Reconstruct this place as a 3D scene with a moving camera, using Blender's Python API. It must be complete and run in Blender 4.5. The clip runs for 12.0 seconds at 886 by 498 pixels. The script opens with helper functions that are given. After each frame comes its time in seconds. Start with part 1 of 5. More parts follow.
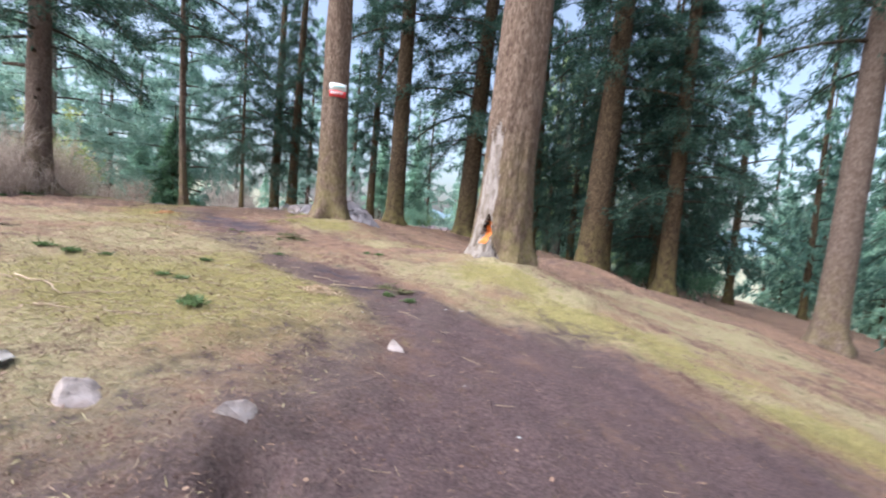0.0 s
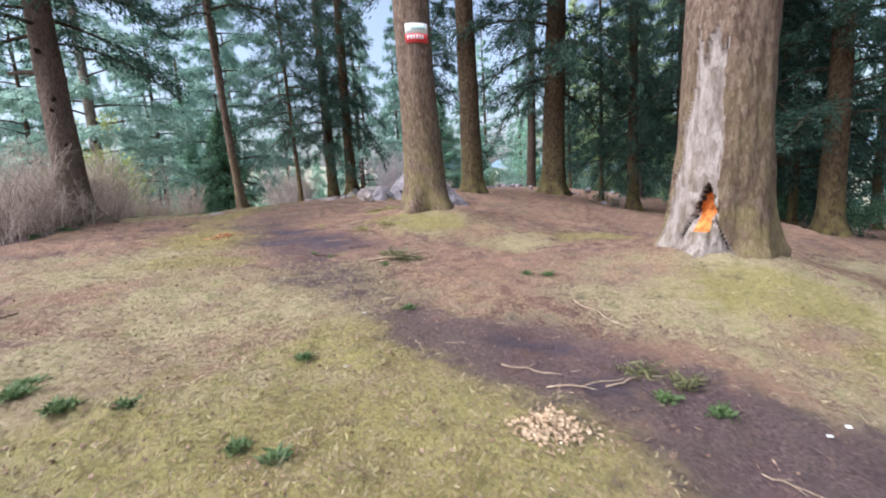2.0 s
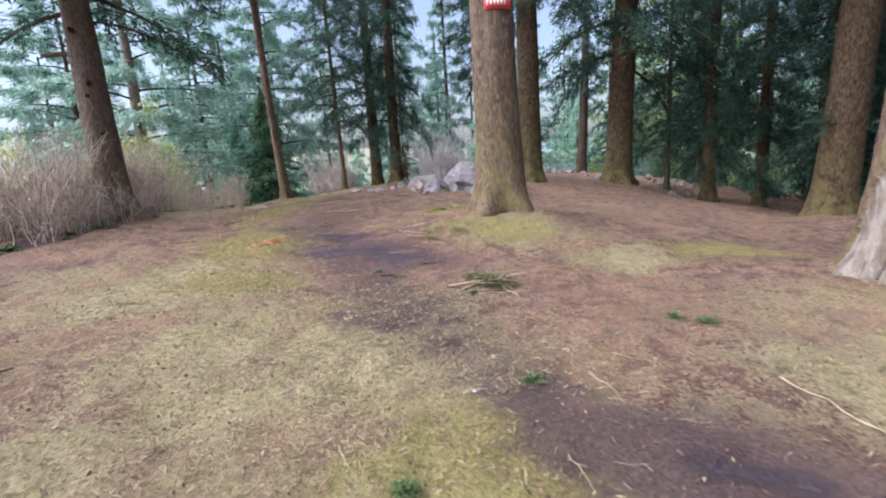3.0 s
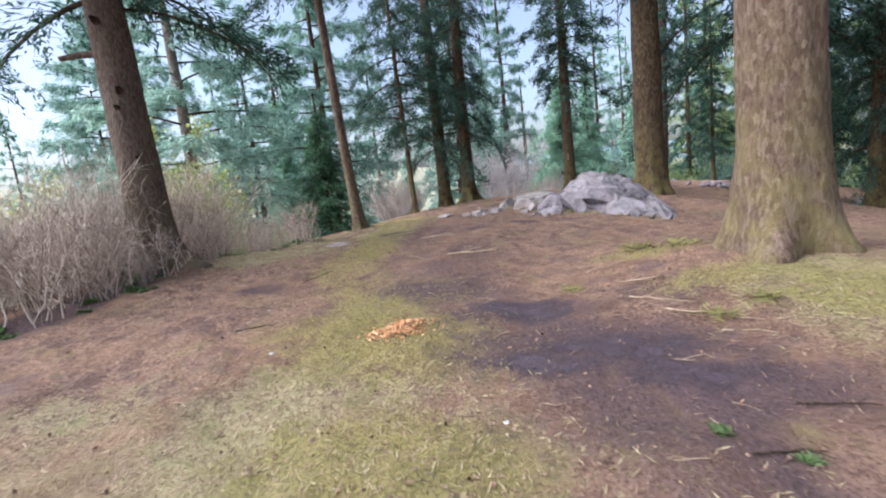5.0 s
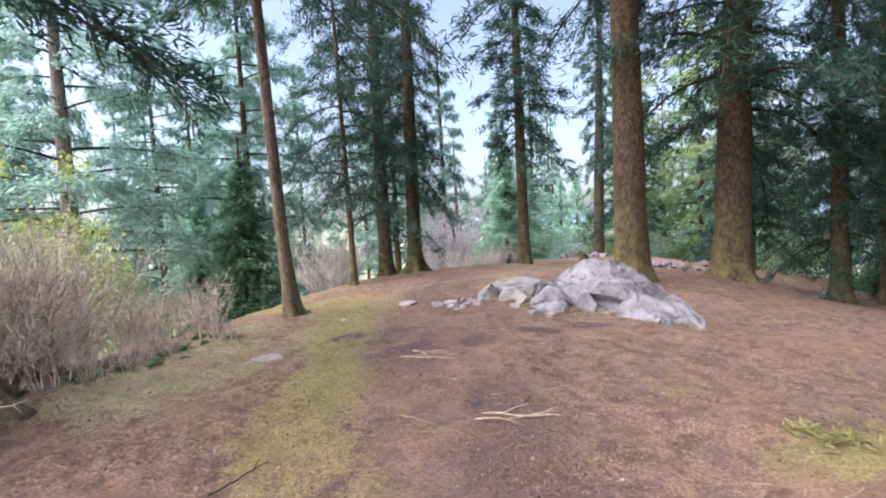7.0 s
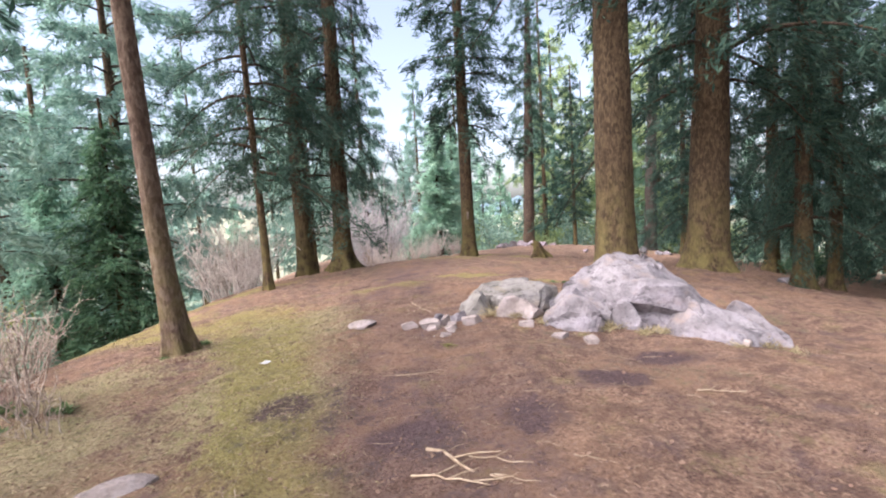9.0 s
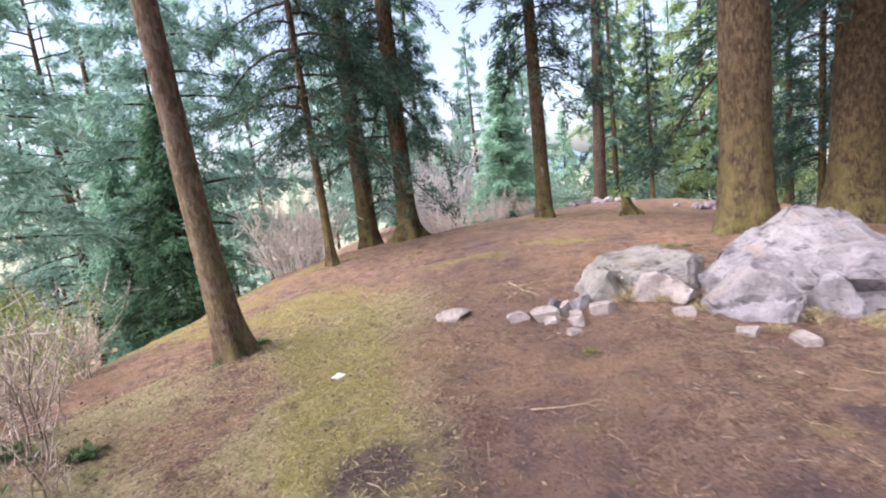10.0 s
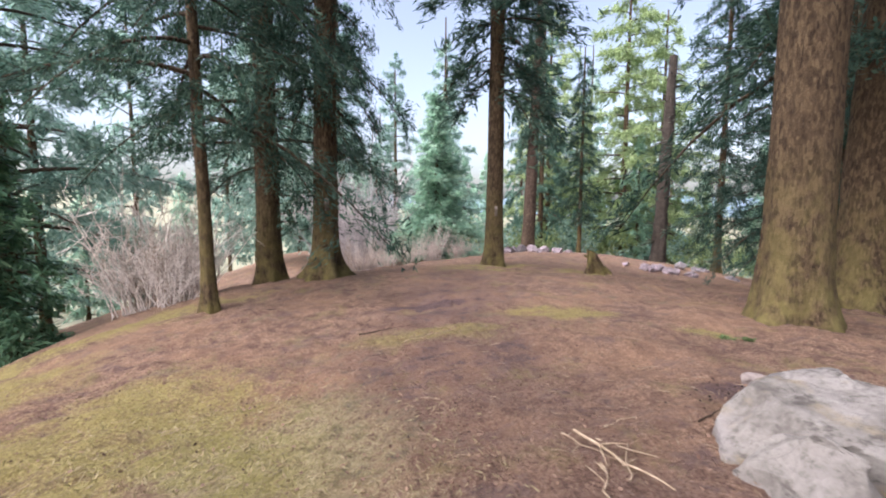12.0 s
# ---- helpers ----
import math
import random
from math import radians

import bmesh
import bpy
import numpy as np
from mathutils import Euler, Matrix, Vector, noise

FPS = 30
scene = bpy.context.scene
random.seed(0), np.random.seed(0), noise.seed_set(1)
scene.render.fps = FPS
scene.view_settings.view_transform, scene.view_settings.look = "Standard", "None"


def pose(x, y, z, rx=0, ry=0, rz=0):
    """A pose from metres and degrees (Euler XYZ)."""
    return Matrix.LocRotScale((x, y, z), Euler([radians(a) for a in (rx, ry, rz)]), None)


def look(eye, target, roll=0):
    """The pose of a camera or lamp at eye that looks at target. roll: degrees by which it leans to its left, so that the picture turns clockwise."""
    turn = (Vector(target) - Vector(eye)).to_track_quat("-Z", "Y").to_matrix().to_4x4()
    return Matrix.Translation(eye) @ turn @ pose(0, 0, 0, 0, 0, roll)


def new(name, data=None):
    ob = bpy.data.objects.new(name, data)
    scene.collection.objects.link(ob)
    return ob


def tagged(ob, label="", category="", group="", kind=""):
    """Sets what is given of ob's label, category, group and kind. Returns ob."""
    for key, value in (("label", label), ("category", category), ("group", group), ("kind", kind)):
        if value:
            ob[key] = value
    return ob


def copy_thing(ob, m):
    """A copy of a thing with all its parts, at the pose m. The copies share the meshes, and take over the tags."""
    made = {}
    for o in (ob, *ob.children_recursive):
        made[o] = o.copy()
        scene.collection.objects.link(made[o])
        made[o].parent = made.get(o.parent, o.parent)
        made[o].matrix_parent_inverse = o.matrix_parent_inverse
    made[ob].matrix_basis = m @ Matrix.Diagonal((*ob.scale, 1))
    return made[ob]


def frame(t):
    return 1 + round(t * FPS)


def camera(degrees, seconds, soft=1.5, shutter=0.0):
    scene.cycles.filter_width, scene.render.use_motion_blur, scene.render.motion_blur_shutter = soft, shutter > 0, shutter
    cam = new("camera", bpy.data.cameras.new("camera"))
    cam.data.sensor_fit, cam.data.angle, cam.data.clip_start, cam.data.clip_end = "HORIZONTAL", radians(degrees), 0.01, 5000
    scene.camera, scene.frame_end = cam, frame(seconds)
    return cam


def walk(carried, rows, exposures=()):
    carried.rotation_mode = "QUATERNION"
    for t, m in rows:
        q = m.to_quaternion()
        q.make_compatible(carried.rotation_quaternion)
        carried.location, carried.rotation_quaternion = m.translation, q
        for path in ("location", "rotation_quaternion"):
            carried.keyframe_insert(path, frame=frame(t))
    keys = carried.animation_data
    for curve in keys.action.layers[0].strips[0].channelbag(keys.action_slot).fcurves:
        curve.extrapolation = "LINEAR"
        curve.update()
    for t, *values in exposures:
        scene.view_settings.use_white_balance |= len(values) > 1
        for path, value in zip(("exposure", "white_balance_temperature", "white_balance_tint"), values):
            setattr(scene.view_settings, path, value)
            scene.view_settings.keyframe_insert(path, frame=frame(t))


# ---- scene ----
cam = camera(86.3, 12.0, 2.0, 0.22)
PATH = [
    (0, (0.098, -0.098, 1.438), (0.086, 1.897, 1.301), 4.7),
    (0.5, (-0.249, 0.512, 1.552), (-0.533, 2.48, 1.331), -1.1),
    (1, (-0.585, 1.152, 1.584), (-0.798, 3.122, 1.313), -2.8),
    (1.5, (-1.031, 1.882, 1.616), (-1.297, 3.839, 1.299), -4.4),
    (2, (-1.364, 2.496, 1.835), (-1.595, 4.455, 1.504), -3.6),
    (2.5, (-1.714, 3.045, 2.014), (-2.058, 4.982, 1.653), -4.8),
    (3, (-2.069, 3.61, 2.033), (-2.45, 5.533, 1.638), -3.6),
    (3.5, (-2.57, 4.24, 2.079), (-3.148, 6.132, 1.783), -5.4),
    (3.7, (-2.769, 4.457, 2.089), (-3.476, 6.307, 1.813), -6.9),
    (5.3, (-4.413, 6.355, 2.102), (-4.894, 8.27, 1.782), -6.0),
    (5.5, (-4.591, 6.606, 2.204), (-5.03, 8.536, 1.912), -5.5),
    (6, (-4.995, 7.068, 2.409), (-5.388, 9.016, 2.185), -5.3),
    (6.5, (-5.148, 7.55, 2.489), (-5.458, 9.52, 2.347), -5.6),
    (7, (-5.436, 8.078, 2.504), (-5.637, 10.065, 2.399), -3.0),
    (7.2, (-5.523, 8.29, 2.515), (-5.685, 10.281, 2.408), -2.5),
    (8.8, (-6.266, 10.258, 2.517), (-6.118, 12.247, 2.372), -3.2),
    (9, (-6.378, 10.554, 2.473), (-6.206, 12.539, 2.302), -3.4),
    (9.5, (-6.516, 11.214, 2.479), (-6.341, 13.191, 2.234), -4.8),
    (10, (-6.767, 11.898, 2.441), (-6.841, 13.873, 2.134), -6.8),
    (10.5, (-6.977, 12.631, 2.41), (-7.059, 14.612, 2.148), -5.0),
    (11, (-7.192, 13.325, 2.405), (-7.151, 15.316, 2.224), -1.5),
    (11.5, (-7.268, 13.955, 2.392), (-7.024, 15.933, 2.231), 0.8),
    (12, (-7.356, 14.648, 2.393), (-7.019, 16.61, 2.198), 0.3),
]
walk(cam, [(t, look(eye, target, roll)) for t, eye, target, roll in PATH],
     [(0, 1.83, 5750, 11), (1.0, 1.85, 5700, 11), (1.5, 1.76, 5750, 12), (3.5, 1.55, 5700, 13), (5.5, 1.76, 5700, 12), (7.0, 2.0, 5850, 14), (9.2, 2.15, 6250, 18), (10.5, 2.15, 6050, 18), (12, 1.95, 6200, 18)])

# ---- light ----
SUN_ELEV, SUN_AZ = 50.0, 246.0
world = bpy.data.worlds.new("overcast_sky")
scene.world = world
world.use_nodes = True
wn = world.node_tree.nodes
wl = world.node_tree.links
wn.clear()
sky = wn.new("ShaderNodeTexSky")
sky.sky_type = "NISHITA"
sky.sun_disc = False
sky.sun_elevation = radians(SUN_ELEV)
sky.sun_rotation = radians(SUN_AZ)
sky.air_density, sky.dust_density, sky.ozone_density = 1.0, 3.0, 1.0
hsv = wn.new("ShaderNodeHueSaturation")
hsv.inputs["Saturation"].default_value = 0.70
bg = wn.new("ShaderNodeBackground")
bg.inputs["Strength"].default_value = 0.082
wo = wn.new("ShaderNodeOutputWorld")
wl.new(sky.outputs[0], hsv.inputs["Color"])
wl.new(hsv.outputs[0], bg.inputs["Color"])
wl.new(bg.outputs[0], wo.inputs["Surface"])

sun = new("sun", bpy.data.lights.new("sun", "SUN"))
sun.data.energy = 3.2
sun.data.angle = radians(85)
sun.data.color = (1.0, 0.96, 0.9)
saz = radians(SUN_AZ)
sdir = Vector((math.sin(saz) * math.cos(radians(SUN_ELEV)), math.cos(saz) * math.cos(radians(SUN_ELEV)), math.sin(radians(SUN_ELEV))))
sun.matrix_world = look(sdir * 60, (0, 0, 0))


# ---- materials ----
def material(name, rough=0.9):
    m = bpy.data.materials.new(name)
    m.use_nodes = True
    b = m.node_tree.nodes["Principled BSDF"]
    b.inputs["Roughness"].default_value = rough
    b.inputs["Specular IOR Level"].default_value = 0.2
    return m, m.node_tree.nodes, m.node_tree.links, b


def coords(n, l, scale=(1, 1, 1), kind="Object"):
    tc = n.new("ShaderNodeTexCoord")
    mp = n.new("ShaderNodeMapping")
    mp.inputs["Scale"].default_value = scale
    l.new(tc.outputs[kind], mp.inputs["Vector"])
    return mp.outputs["Vector"]


def noise_tex(n, l, vec, scale, detail=4.0, rough=0.6):
    t = n.new("ShaderNodeTexNoise")
    t.inputs["Scale"].default_value, t.inputs["Detail"].default_value, t.inputs["Roughness"].default_value = scale, detail, rough
    l.new(vec, t.inputs["Vector"])
    return t.outputs["Fac"]


def ramp(n, l, fac, stops):
    r = n.new("ShaderNodeValToRGB")
    while len(r.color_ramp.elements) < len(stops):
        r.color_ramp.elements.new(0.5)
    for e, (p, c) in zip(r.color_ramp.elements, stops):
        e.position = p
        e.color = (*c, 1) if len(c) == 3 else c
    l.new(fac, r.inputs["Fac"])
    return r.outputs["Color"]


def mix(n, l, fac, a, b, mode="MIX"):
    m = n.new("ShaderNodeMix")
    m.data_type, m.blend_type = "RGBA", mode
    for sock, v in ((m.inputs[0], fac), (m.inputs[6], a), (m.inputs[7], b)):
        if isinstance(v, (int, float)):
            sock.default_value = v
        elif isinstance(v, tuple):
            sock.default_value = (*v, 1)
        else:
            l.new(v, sock)
    return m.outputs[2]


def calc(n, l, op, a, b=0.0, c=None):
    m = n.new("ShaderNodeMath")
    m.operation = op
    for i, v in enumerate((a, b) if c is None else (a, b, c)):
        if isinstance(v, (int, float)):
            m.inputs[i].default_value = v
        else:
            l.new(v, m.inputs[i])
    return m.outputs[0]


def bump(n, l, bsdf, height, strength=0.5, dist=0.02):
    b = n.new("ShaderNodeBump")
    b.inputs["Strength"].default_value, b.inputs["Distance"].default_value = strength, dist
    l.new(height, b.inputs["Height"])
    l.new(b.outputs["Normal"], bsdf.inputs["Normal"])


def ground_material():
    m, n, l, b = material("forest_floor", 0.95)
    v = coords(n, l)
    big, mid_, fine, grit = noise_tex(n, l, v, 0.9, 5), noise_tex(n, l, v, 6, 6, 0.7), noise_tex(n, l, v, 45, 5, 0.75), noise_tex(n, l, v, 160, 3, 0.7)
    streak = noise_tex(n, l, coords(n, l, (60, 14, 30)), 1.5, 4, 0.7)
    jitter = calc(n, l, "ADD", calc(n, l, "MULTIPLY_ADD", mid_, 2.0, -1.0), calc(n, l, "MULTIPLY_ADD", fine, 1.4, -0.7))

    def cover(name, lo, hi):
        a = n.new("ShaderNodeAttribute")
        a.attribute_name = name
        s = calc(n, l, "ADD", a.outputs["Fac"], jitter)
        r = n.new("ShaderNodeMapRange")
        r.inputs["From Min"].default_value, r.inputs["From Max"].default_value = lo, hi
        l.new(s, r.inputs["Value"])
        return r.outputs["Result"]

    needles = ramp(n, l, fine, ((0.34, (0.045, 0.027, 0.022)), (0.45, (0.225, 0.135, 0.097)), (0.57, (0.385, 0.248, 0.172)), (0.70, (0.58, 0.45, 0.34))))
    needles = mix(n, l, ramp(n, l, mid_, ((0.42, (0.7, 0.7, 0.7)), (0.56, (0, 0, 0)))), needles, (0.10, 0.058, 0.048))
    needles = mix(n, l, ramp(n, l, big, ((0.45, (0, 0, 0)), (0.7, (0.5, 0.5, 0.5)))), needles, (0.40, 0.24, 0.15))
    blots = noise_tex(n, l, coords(n, l, (1, 1.3, 1)), 2.3, 6, 0.72)
    needles = mix(n, l, ramp(n, l, blots, ((0.53, (0, 0, 0)), (0.64, (0.62, 0.62, 0.62)))), needles, (0.155, 0.105, 0.10))
    needles = mix(n, l, ramp(n, l, noise_tex(n, l, coords(n, l, (1.2, 1, 1)), 1.7, 6, 0.75), ((0.55, (0, 0, 0)), (0.68, (0.55, 0.55, 0.55)))), needles, (0.28, 0.235, 0.10))
    straw = ramp(n, l, calc(n, l, "MULTIPLY_ADD", streak, 0.5, calc(n, l, "MULTIPLY", fine, 0.5)), ((0.3, (0.15, 0.105, 0.06)), (0.48, (0.36, 0.292, 0.165)), (0.68, (0.53, 0.455, 0.295))))
    straw = mix(n, l, ramp(n, l, mid_, ((0.5, (0, 0, 0)), (0.62, (0.55, 0.55, 0.55)))), straw, (0.235, 0.24, 0.095))
    straw = mix(n, l, ramp(n, l, big, ((0.48, (0, 0, 0)), (0.62, (0.75, 0.75, 0.75)))), straw, needles)
    moss = ramp(n, l, fine, ((0.3, (0.14, 0.115, 0.035)), (0.5, (0.29, 0.25, 0.080)), (0.75, (0.44, 0.38, 0.165))))
    mud = ramp(n, l, fine, ((0.3, (0.042, 0.028, 0.033)), (0.52, (0.105, 0.069, 0.074)), (0.68, (0.18, 0.118, 0.108)), (0.82, (0.32, 0.235, 0.185))))
    c = mix(n, l, cover("straw", 0.3, 0.8), needles, straw)
    c = mix(n, l, calc(n, l, "MULTIPLY", cover("moss", 0.35, 0.9), 0.78), c, moss)
    c = mix(n, l, calc(n, l, "MULTIPLY", cover("mud", 0.25, 0.85), 0.92), c, mud)
    wet = n.new("ShaderNodeAttribute")
    wet.attribute_name = "wet"
    wet_on = n.new("ShaderNodeMapRange")
    wet_on.inputs["From Min"].default_value, wet_on.inputs["From Max"].default_value = 0.25, 0.95
    l.new(calc(n, l, "ADD", wet.outputs["Fac"], calc(n, l, "MULTIPLY", jitter, 1.1)), wet_on.inputs["Value"])
    wet_on = wet_on.outputs["Result"]
    c = mix(n, l, calc(n, l, "MULTIPLY", wet_on, 0.9), c, mix(n, l, fine, (0.028, 0.021, 0.031), (0.095, 0.071, 0.084)))
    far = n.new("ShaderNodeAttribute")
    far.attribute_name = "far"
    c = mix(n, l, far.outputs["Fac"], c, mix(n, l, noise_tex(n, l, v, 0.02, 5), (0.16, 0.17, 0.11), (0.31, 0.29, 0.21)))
    l.new(c, b.inputs["Base Color"])
    damp = calc(n, l, "MULTIPLY_ADD", wet_on, -0.24, 0.95)
    l.new(damp, b.inputs["Roughness"])
    h = calc(n, l, "ADD", calc(n, l, "ADD", calc(n, l, "MULTIPLY", fine, 0.8), calc(n, l, "MULTIPLY", mid_, 1.2)), calc(n, l, "MULTIPLY", grit, 0.3))
    h = calc(n, l, "MULTIPLY", h, calc(n, l, "MULTIPLY_ADD", wet_on, -0.6, 1.0))
    bump(n, l, b, h, 1.0, 0.05)
    return m


def bark_material(name, dark, mid_c, light, moss=0.35, scale=1.0, blotch=0.5):
    m, n, l, b = material(name, 0.95)
    v = coords(n, l, (10 * scale, 10 * scale, 3.4 * scale))
    plates = noise_tex(n, l, v, 2.4, 7, 0.75)
    v2 = coords(n, l, (1, 1, 0.45))
    vor = n.new("ShaderNodeTexVoronoi")
    vor.feature = "DISTANCE_TO_EDGE"
    vor.inputs["Scale"].default_value = 34 * scale
    l.new(v2, vor.inputs["Vector"])
    blot = noise_tex(n, l, coords(n, l), 2.2, 5)
    grain = noise_tex(n, l, coords(n, l), 60, 4, 0.7)
    cell = n.new("ShaderNodeTexVoronoi")
    cell.inputs["Scale"].default_value = 26 * scale
    l.new(coords(n, l, (1.2, 1.2, 0.42)), cell.inputs["Vector"])
    flake = n.new("ShaderNodeSeparateColor")
    l.new(cell.outputs["Color"], flake.inputs[0])
    c = ramp(n, l, calc(n, l, "ADD", calc(n, l, "MULTIPLY", plates, 0.75), calc(n, l, "MULTIPLY", flake.outputs[0], 0.25)), ((0.34, dark), (0.52, mid_c), (0.70, light)))
    c = mix(n, l, ramp(n, l, vor.outputs["Distance"], ((0.0, (0.3, 0.3, 0.3)), (0.10, (0, 0, 0)))), c, tuple(x * 0.5 for x in dark))
    c = mix(n, l, ramp(n, l, blot, ((0.55, (0, 0, 0)), (0.72, (blotch, blotch, blotch)))), c, tuple(min(1, x * 1.25) for x in light))
    c = mix(n, l, ramp(n, l, grain, ((0.58, (0, 0, 0)), (0.72, (0.4, 0.4, 0.4)))), c, (0.22, 0.18, 0.135))
    sep = n.new("ShaderNodeSeparateXYZ")
    l.new(coords(n, l), sep.inputs[0])
    low = n.new("ShaderNodeMapRange")
    low.inputs["From Min"].default_value, low.inputs["From Max"].default_value = 2.2, 0.0
    l.new(sep.outputs["Z"], low.inputs["Value"])
    patch = calc(n, l, "MULTIPLY", low.outputs["Result"], ramp(n, l, noise_tex(n, l, coords(n, l), 4, 5), ((0.38, (0, 0, 0)), (0.6, (1, 1, 1)))))
    c = mix(n, l, calc(n, l, "MULTIPLY", patch, moss), c, (0.20, 0.17, 0.06))
    l.new(c, b.inputs["Base Color"])
    h = calc(n, l, "ADD", plates, calc(n, l, "MULTIPLY", ramp(n, l, vor.outputs["Distance"], ((0.0, (0, 0, 0)), (0.2, (1, 1, 1)))), 0.15))
    bump(n, l, b, calc(n, l, "ADD", h, calc(n, l, "MULTIPLY", grain, 0.2)), 0.9, 0.03)
    return m


def leaf_material(name, a, c, d, trans=0.3):
    """Needles: three tones picked per piece, and per tree, with some light passing through."""
    m, n, l, b = material(name, 0.6)
    g = n.new("ShaderNodeNewGeometry")
    o = n.new("ShaderNodeObjectInfo")
    f = calc(n, l, "ADD", calc(n, l, "MULTIPLY", g.outputs["Random Per Island"], 0.75), calc(n, l, "MULTIPLY", o.outputs["Random"], 0.25))
    col = ramp(n, l, f, ((0.05, a), (0.5, c), (0.95, d)))
    l.new(col, b.inputs["Base Color"])
    t = n.new("ShaderNodeBsdfTranslucent")
    l.new(col, t.inputs["Color"])
    mx = n.new("ShaderNodeMixShader")
    mx.inputs[0].default_value = trans
    l.new(b.outputs[0], mx.inputs[1])
    l.new(t.outputs[0], mx.inputs[2])
    l.new(mx.outputs[0], n["Material Output"].inputs["Surface"])
    return m


def speckled(name, stops, scale=8.0, rough=0.9, strength=0.4, per_island=False):
    m, n, l, b = material(name, rough)
    f = noise_tex(n, l, coords(n, l), scale, 6, 0.65)
    if per_island:
        g = n.new("ShaderNodeNewGeometry")
        f = calc(n, l, "ADD", calc(n, l, "MULTIPLY", g.outputs["Random Per Island"], 0.7), calc(n, l, "MULTIPLY", f, 0.3))
    l.new(ramp(n, l, f, stops), b.inputs["Base Color"])
    bump(n, l, b, noise_tex(n, l, coords(n, l), scale * 5, 4, 0.7), strength, 0.01)
    return m


def rock_material(name, base, light, dark, patch):
    m, n, l, b = material(name, 0.9)
    v = coords(n, l)
    a, f = noise_tex(n, l, v, 2.4, 7, 0.65), noise_tex(n, l, v, 22, 6, 0.75)
    c = ramp(n, l, a, ((0.3, dark), (0.48, base), (0.68, light)))
    c = mix(n, l, ramp(n, l, f, ((0.35, (0.6, 0.6, 0.6)), (0.5, (0, 0, 0)))), c, dark)
    c = mix(n, l, ramp(n, l, f, ((0.58, (0, 0, 0)), (0.75, (0.5, 0.5, 0.5)))), c, light)
    c = mix(n, l, ramp(n, l, noise_tex(n, l, coords(n, l, (1, 1, 1.8)), 3.1, 5), ((0.54, (0, 0, 0)), (0.66, (0.75, 0.75, 0.75)))), c, patch)
    vein = noise_tex(n, l, coords(n, l, (1.4, 1.4, 3.2)), 4.5, 6, 0.7)
    c = mix(n, l, ramp(n, l, vein, ((0.36, (0.75, 0.75, 0.75)), (0.44, (0, 0, 0)))), c, tuple(x * 0.8 for x in dark))
    c = mix(n, l, ramp(n, l, noise_tex(n, l, v, 1.3, 4), ((0.46, (0, 0, 0)), (0.64, (0.45, 0.45, 0.45)))), c, (base[0] * 0.92, base[1] * 0.90, base[2] * 1.02))
    l.new(c, b.inputs["Base Color"])
    crack = n.new("ShaderNodeTexVoronoi")
    crack.feature = "DISTANCE_TO_EDGE"
    crack.inputs["Scale"].default_value = 1.3
    warp = n.new("ShaderNodeVectorMath")
    warp.operation = "MULTIPLY_ADD"
    nz = n.new("ShaderNodeTexNoise")
    nz.inputs["Scale"].default_value, nz.inputs["Detail"].default_value = 3.0, 6.0
    l.new(v, nz.inputs["Vector"])
    l.new(nz.outputs["Color"], warp.inputs[0])
    warp.inputs[1].default_value = (0.45, 0.45, 0.45)
    l.new(coords(n, l, (0.8, 1.2, 1.0)), warp.inputs[2])
    l.new(warp.outputs[0], crack.inputs["Vector"])
    gap = ramp(n, l, crack.outputs["Distance"], ((0.0, (0, 0, 0)), (0.02, (1, 1, 1))))
    c2 = mix(n, l, calc(n, l, "MULTIPLY", calc(n, l, "MULTIPLY_ADD", gap, -0.5, 0.5), ramp(n, l, noise_tex(n, l, v, 1.1, 3), ((0.48, (0, 0, 0)), (0.6, (1, 1, 1))))), c, tuple(x * 0.55 for x in dark))
    l.new(c2, b.inputs["Base Color"])
    relief = calc(n, l, "ADD", calc(n, l, "ADD", a, calc(n, l, "MULTIPLY", f, 0.5)), calc(n, l, "MULTIPLY", vein, 0.8))
    bump(n, l, b, calc(n, l, "ADD", relief, calc(n, l, "MULTIPLY", gap, 0.12)), 0.6, 0.06)
    return m


GROUND = ground_material()
BARK = bark_material("conifer_bark", (0.030, 0.019, 0.012), (0.080, 0.053, 0.031), (0.135, 0.095, 0.055), 0.6, 1.0, 0.2)
BARK_GREY = bark_material("grey_bark", (0.085, 0.056, 0.044), (0.150, 0.108, 0.086), (0.215, 0.165, 0.136), 0.35, 1.5, 0.15)
BARK_RED = bark_material("reddish_bark", (0.075, 0.046, 0.034), (0.150, 0.102, 0.074), (0.225, 0.168, 0.128), 0.55, 1.2, 0.3)
# Bark lightened to carry the haze over the pine down the slope.
BARK_HAZE_PALE = bark_material("haze_pale_bark", (0.13, 0.105, 0.09), (0.24, 0.20, 0.17), (0.34, 0.295, 0.255), 0.1, 0.8, 0.3)
BARK_DARK = bark_material("dark_bark", (0.022, 0.015, 0.012), (0.060, 0.040, 0.030), (0.11, 0.08, 0.06), 0.1)
BARE_WOOD = bark_material("weathered_wood", (0.13, 0.10, 0.082), (0.245, 0.205, 0.185), (0.335, 0.292, 0.268), 0.1, 0.55, 0.25)
RAW_WOOD = speckled("raw_orange_wood", ((0.3, (0.16, 0.05, 0.015)), (0.5, (0.50, 0.16, 0.035)), (0.75, (0.60, 0.27, 0.09))), 14, 0.8)
DEAD = speckled("dead_bark", ((0.3, (0.02, 0.017, 0.015)), (0.7, (0.065, 0.052, 0.043))), 5, 0.95, 0.8)
BLACK_WOOD = speckled("black_wood", ((0.3, (0.01, 0.008, 0.007)), (0.7, (0.05, 0.035, 0.03))), 12)
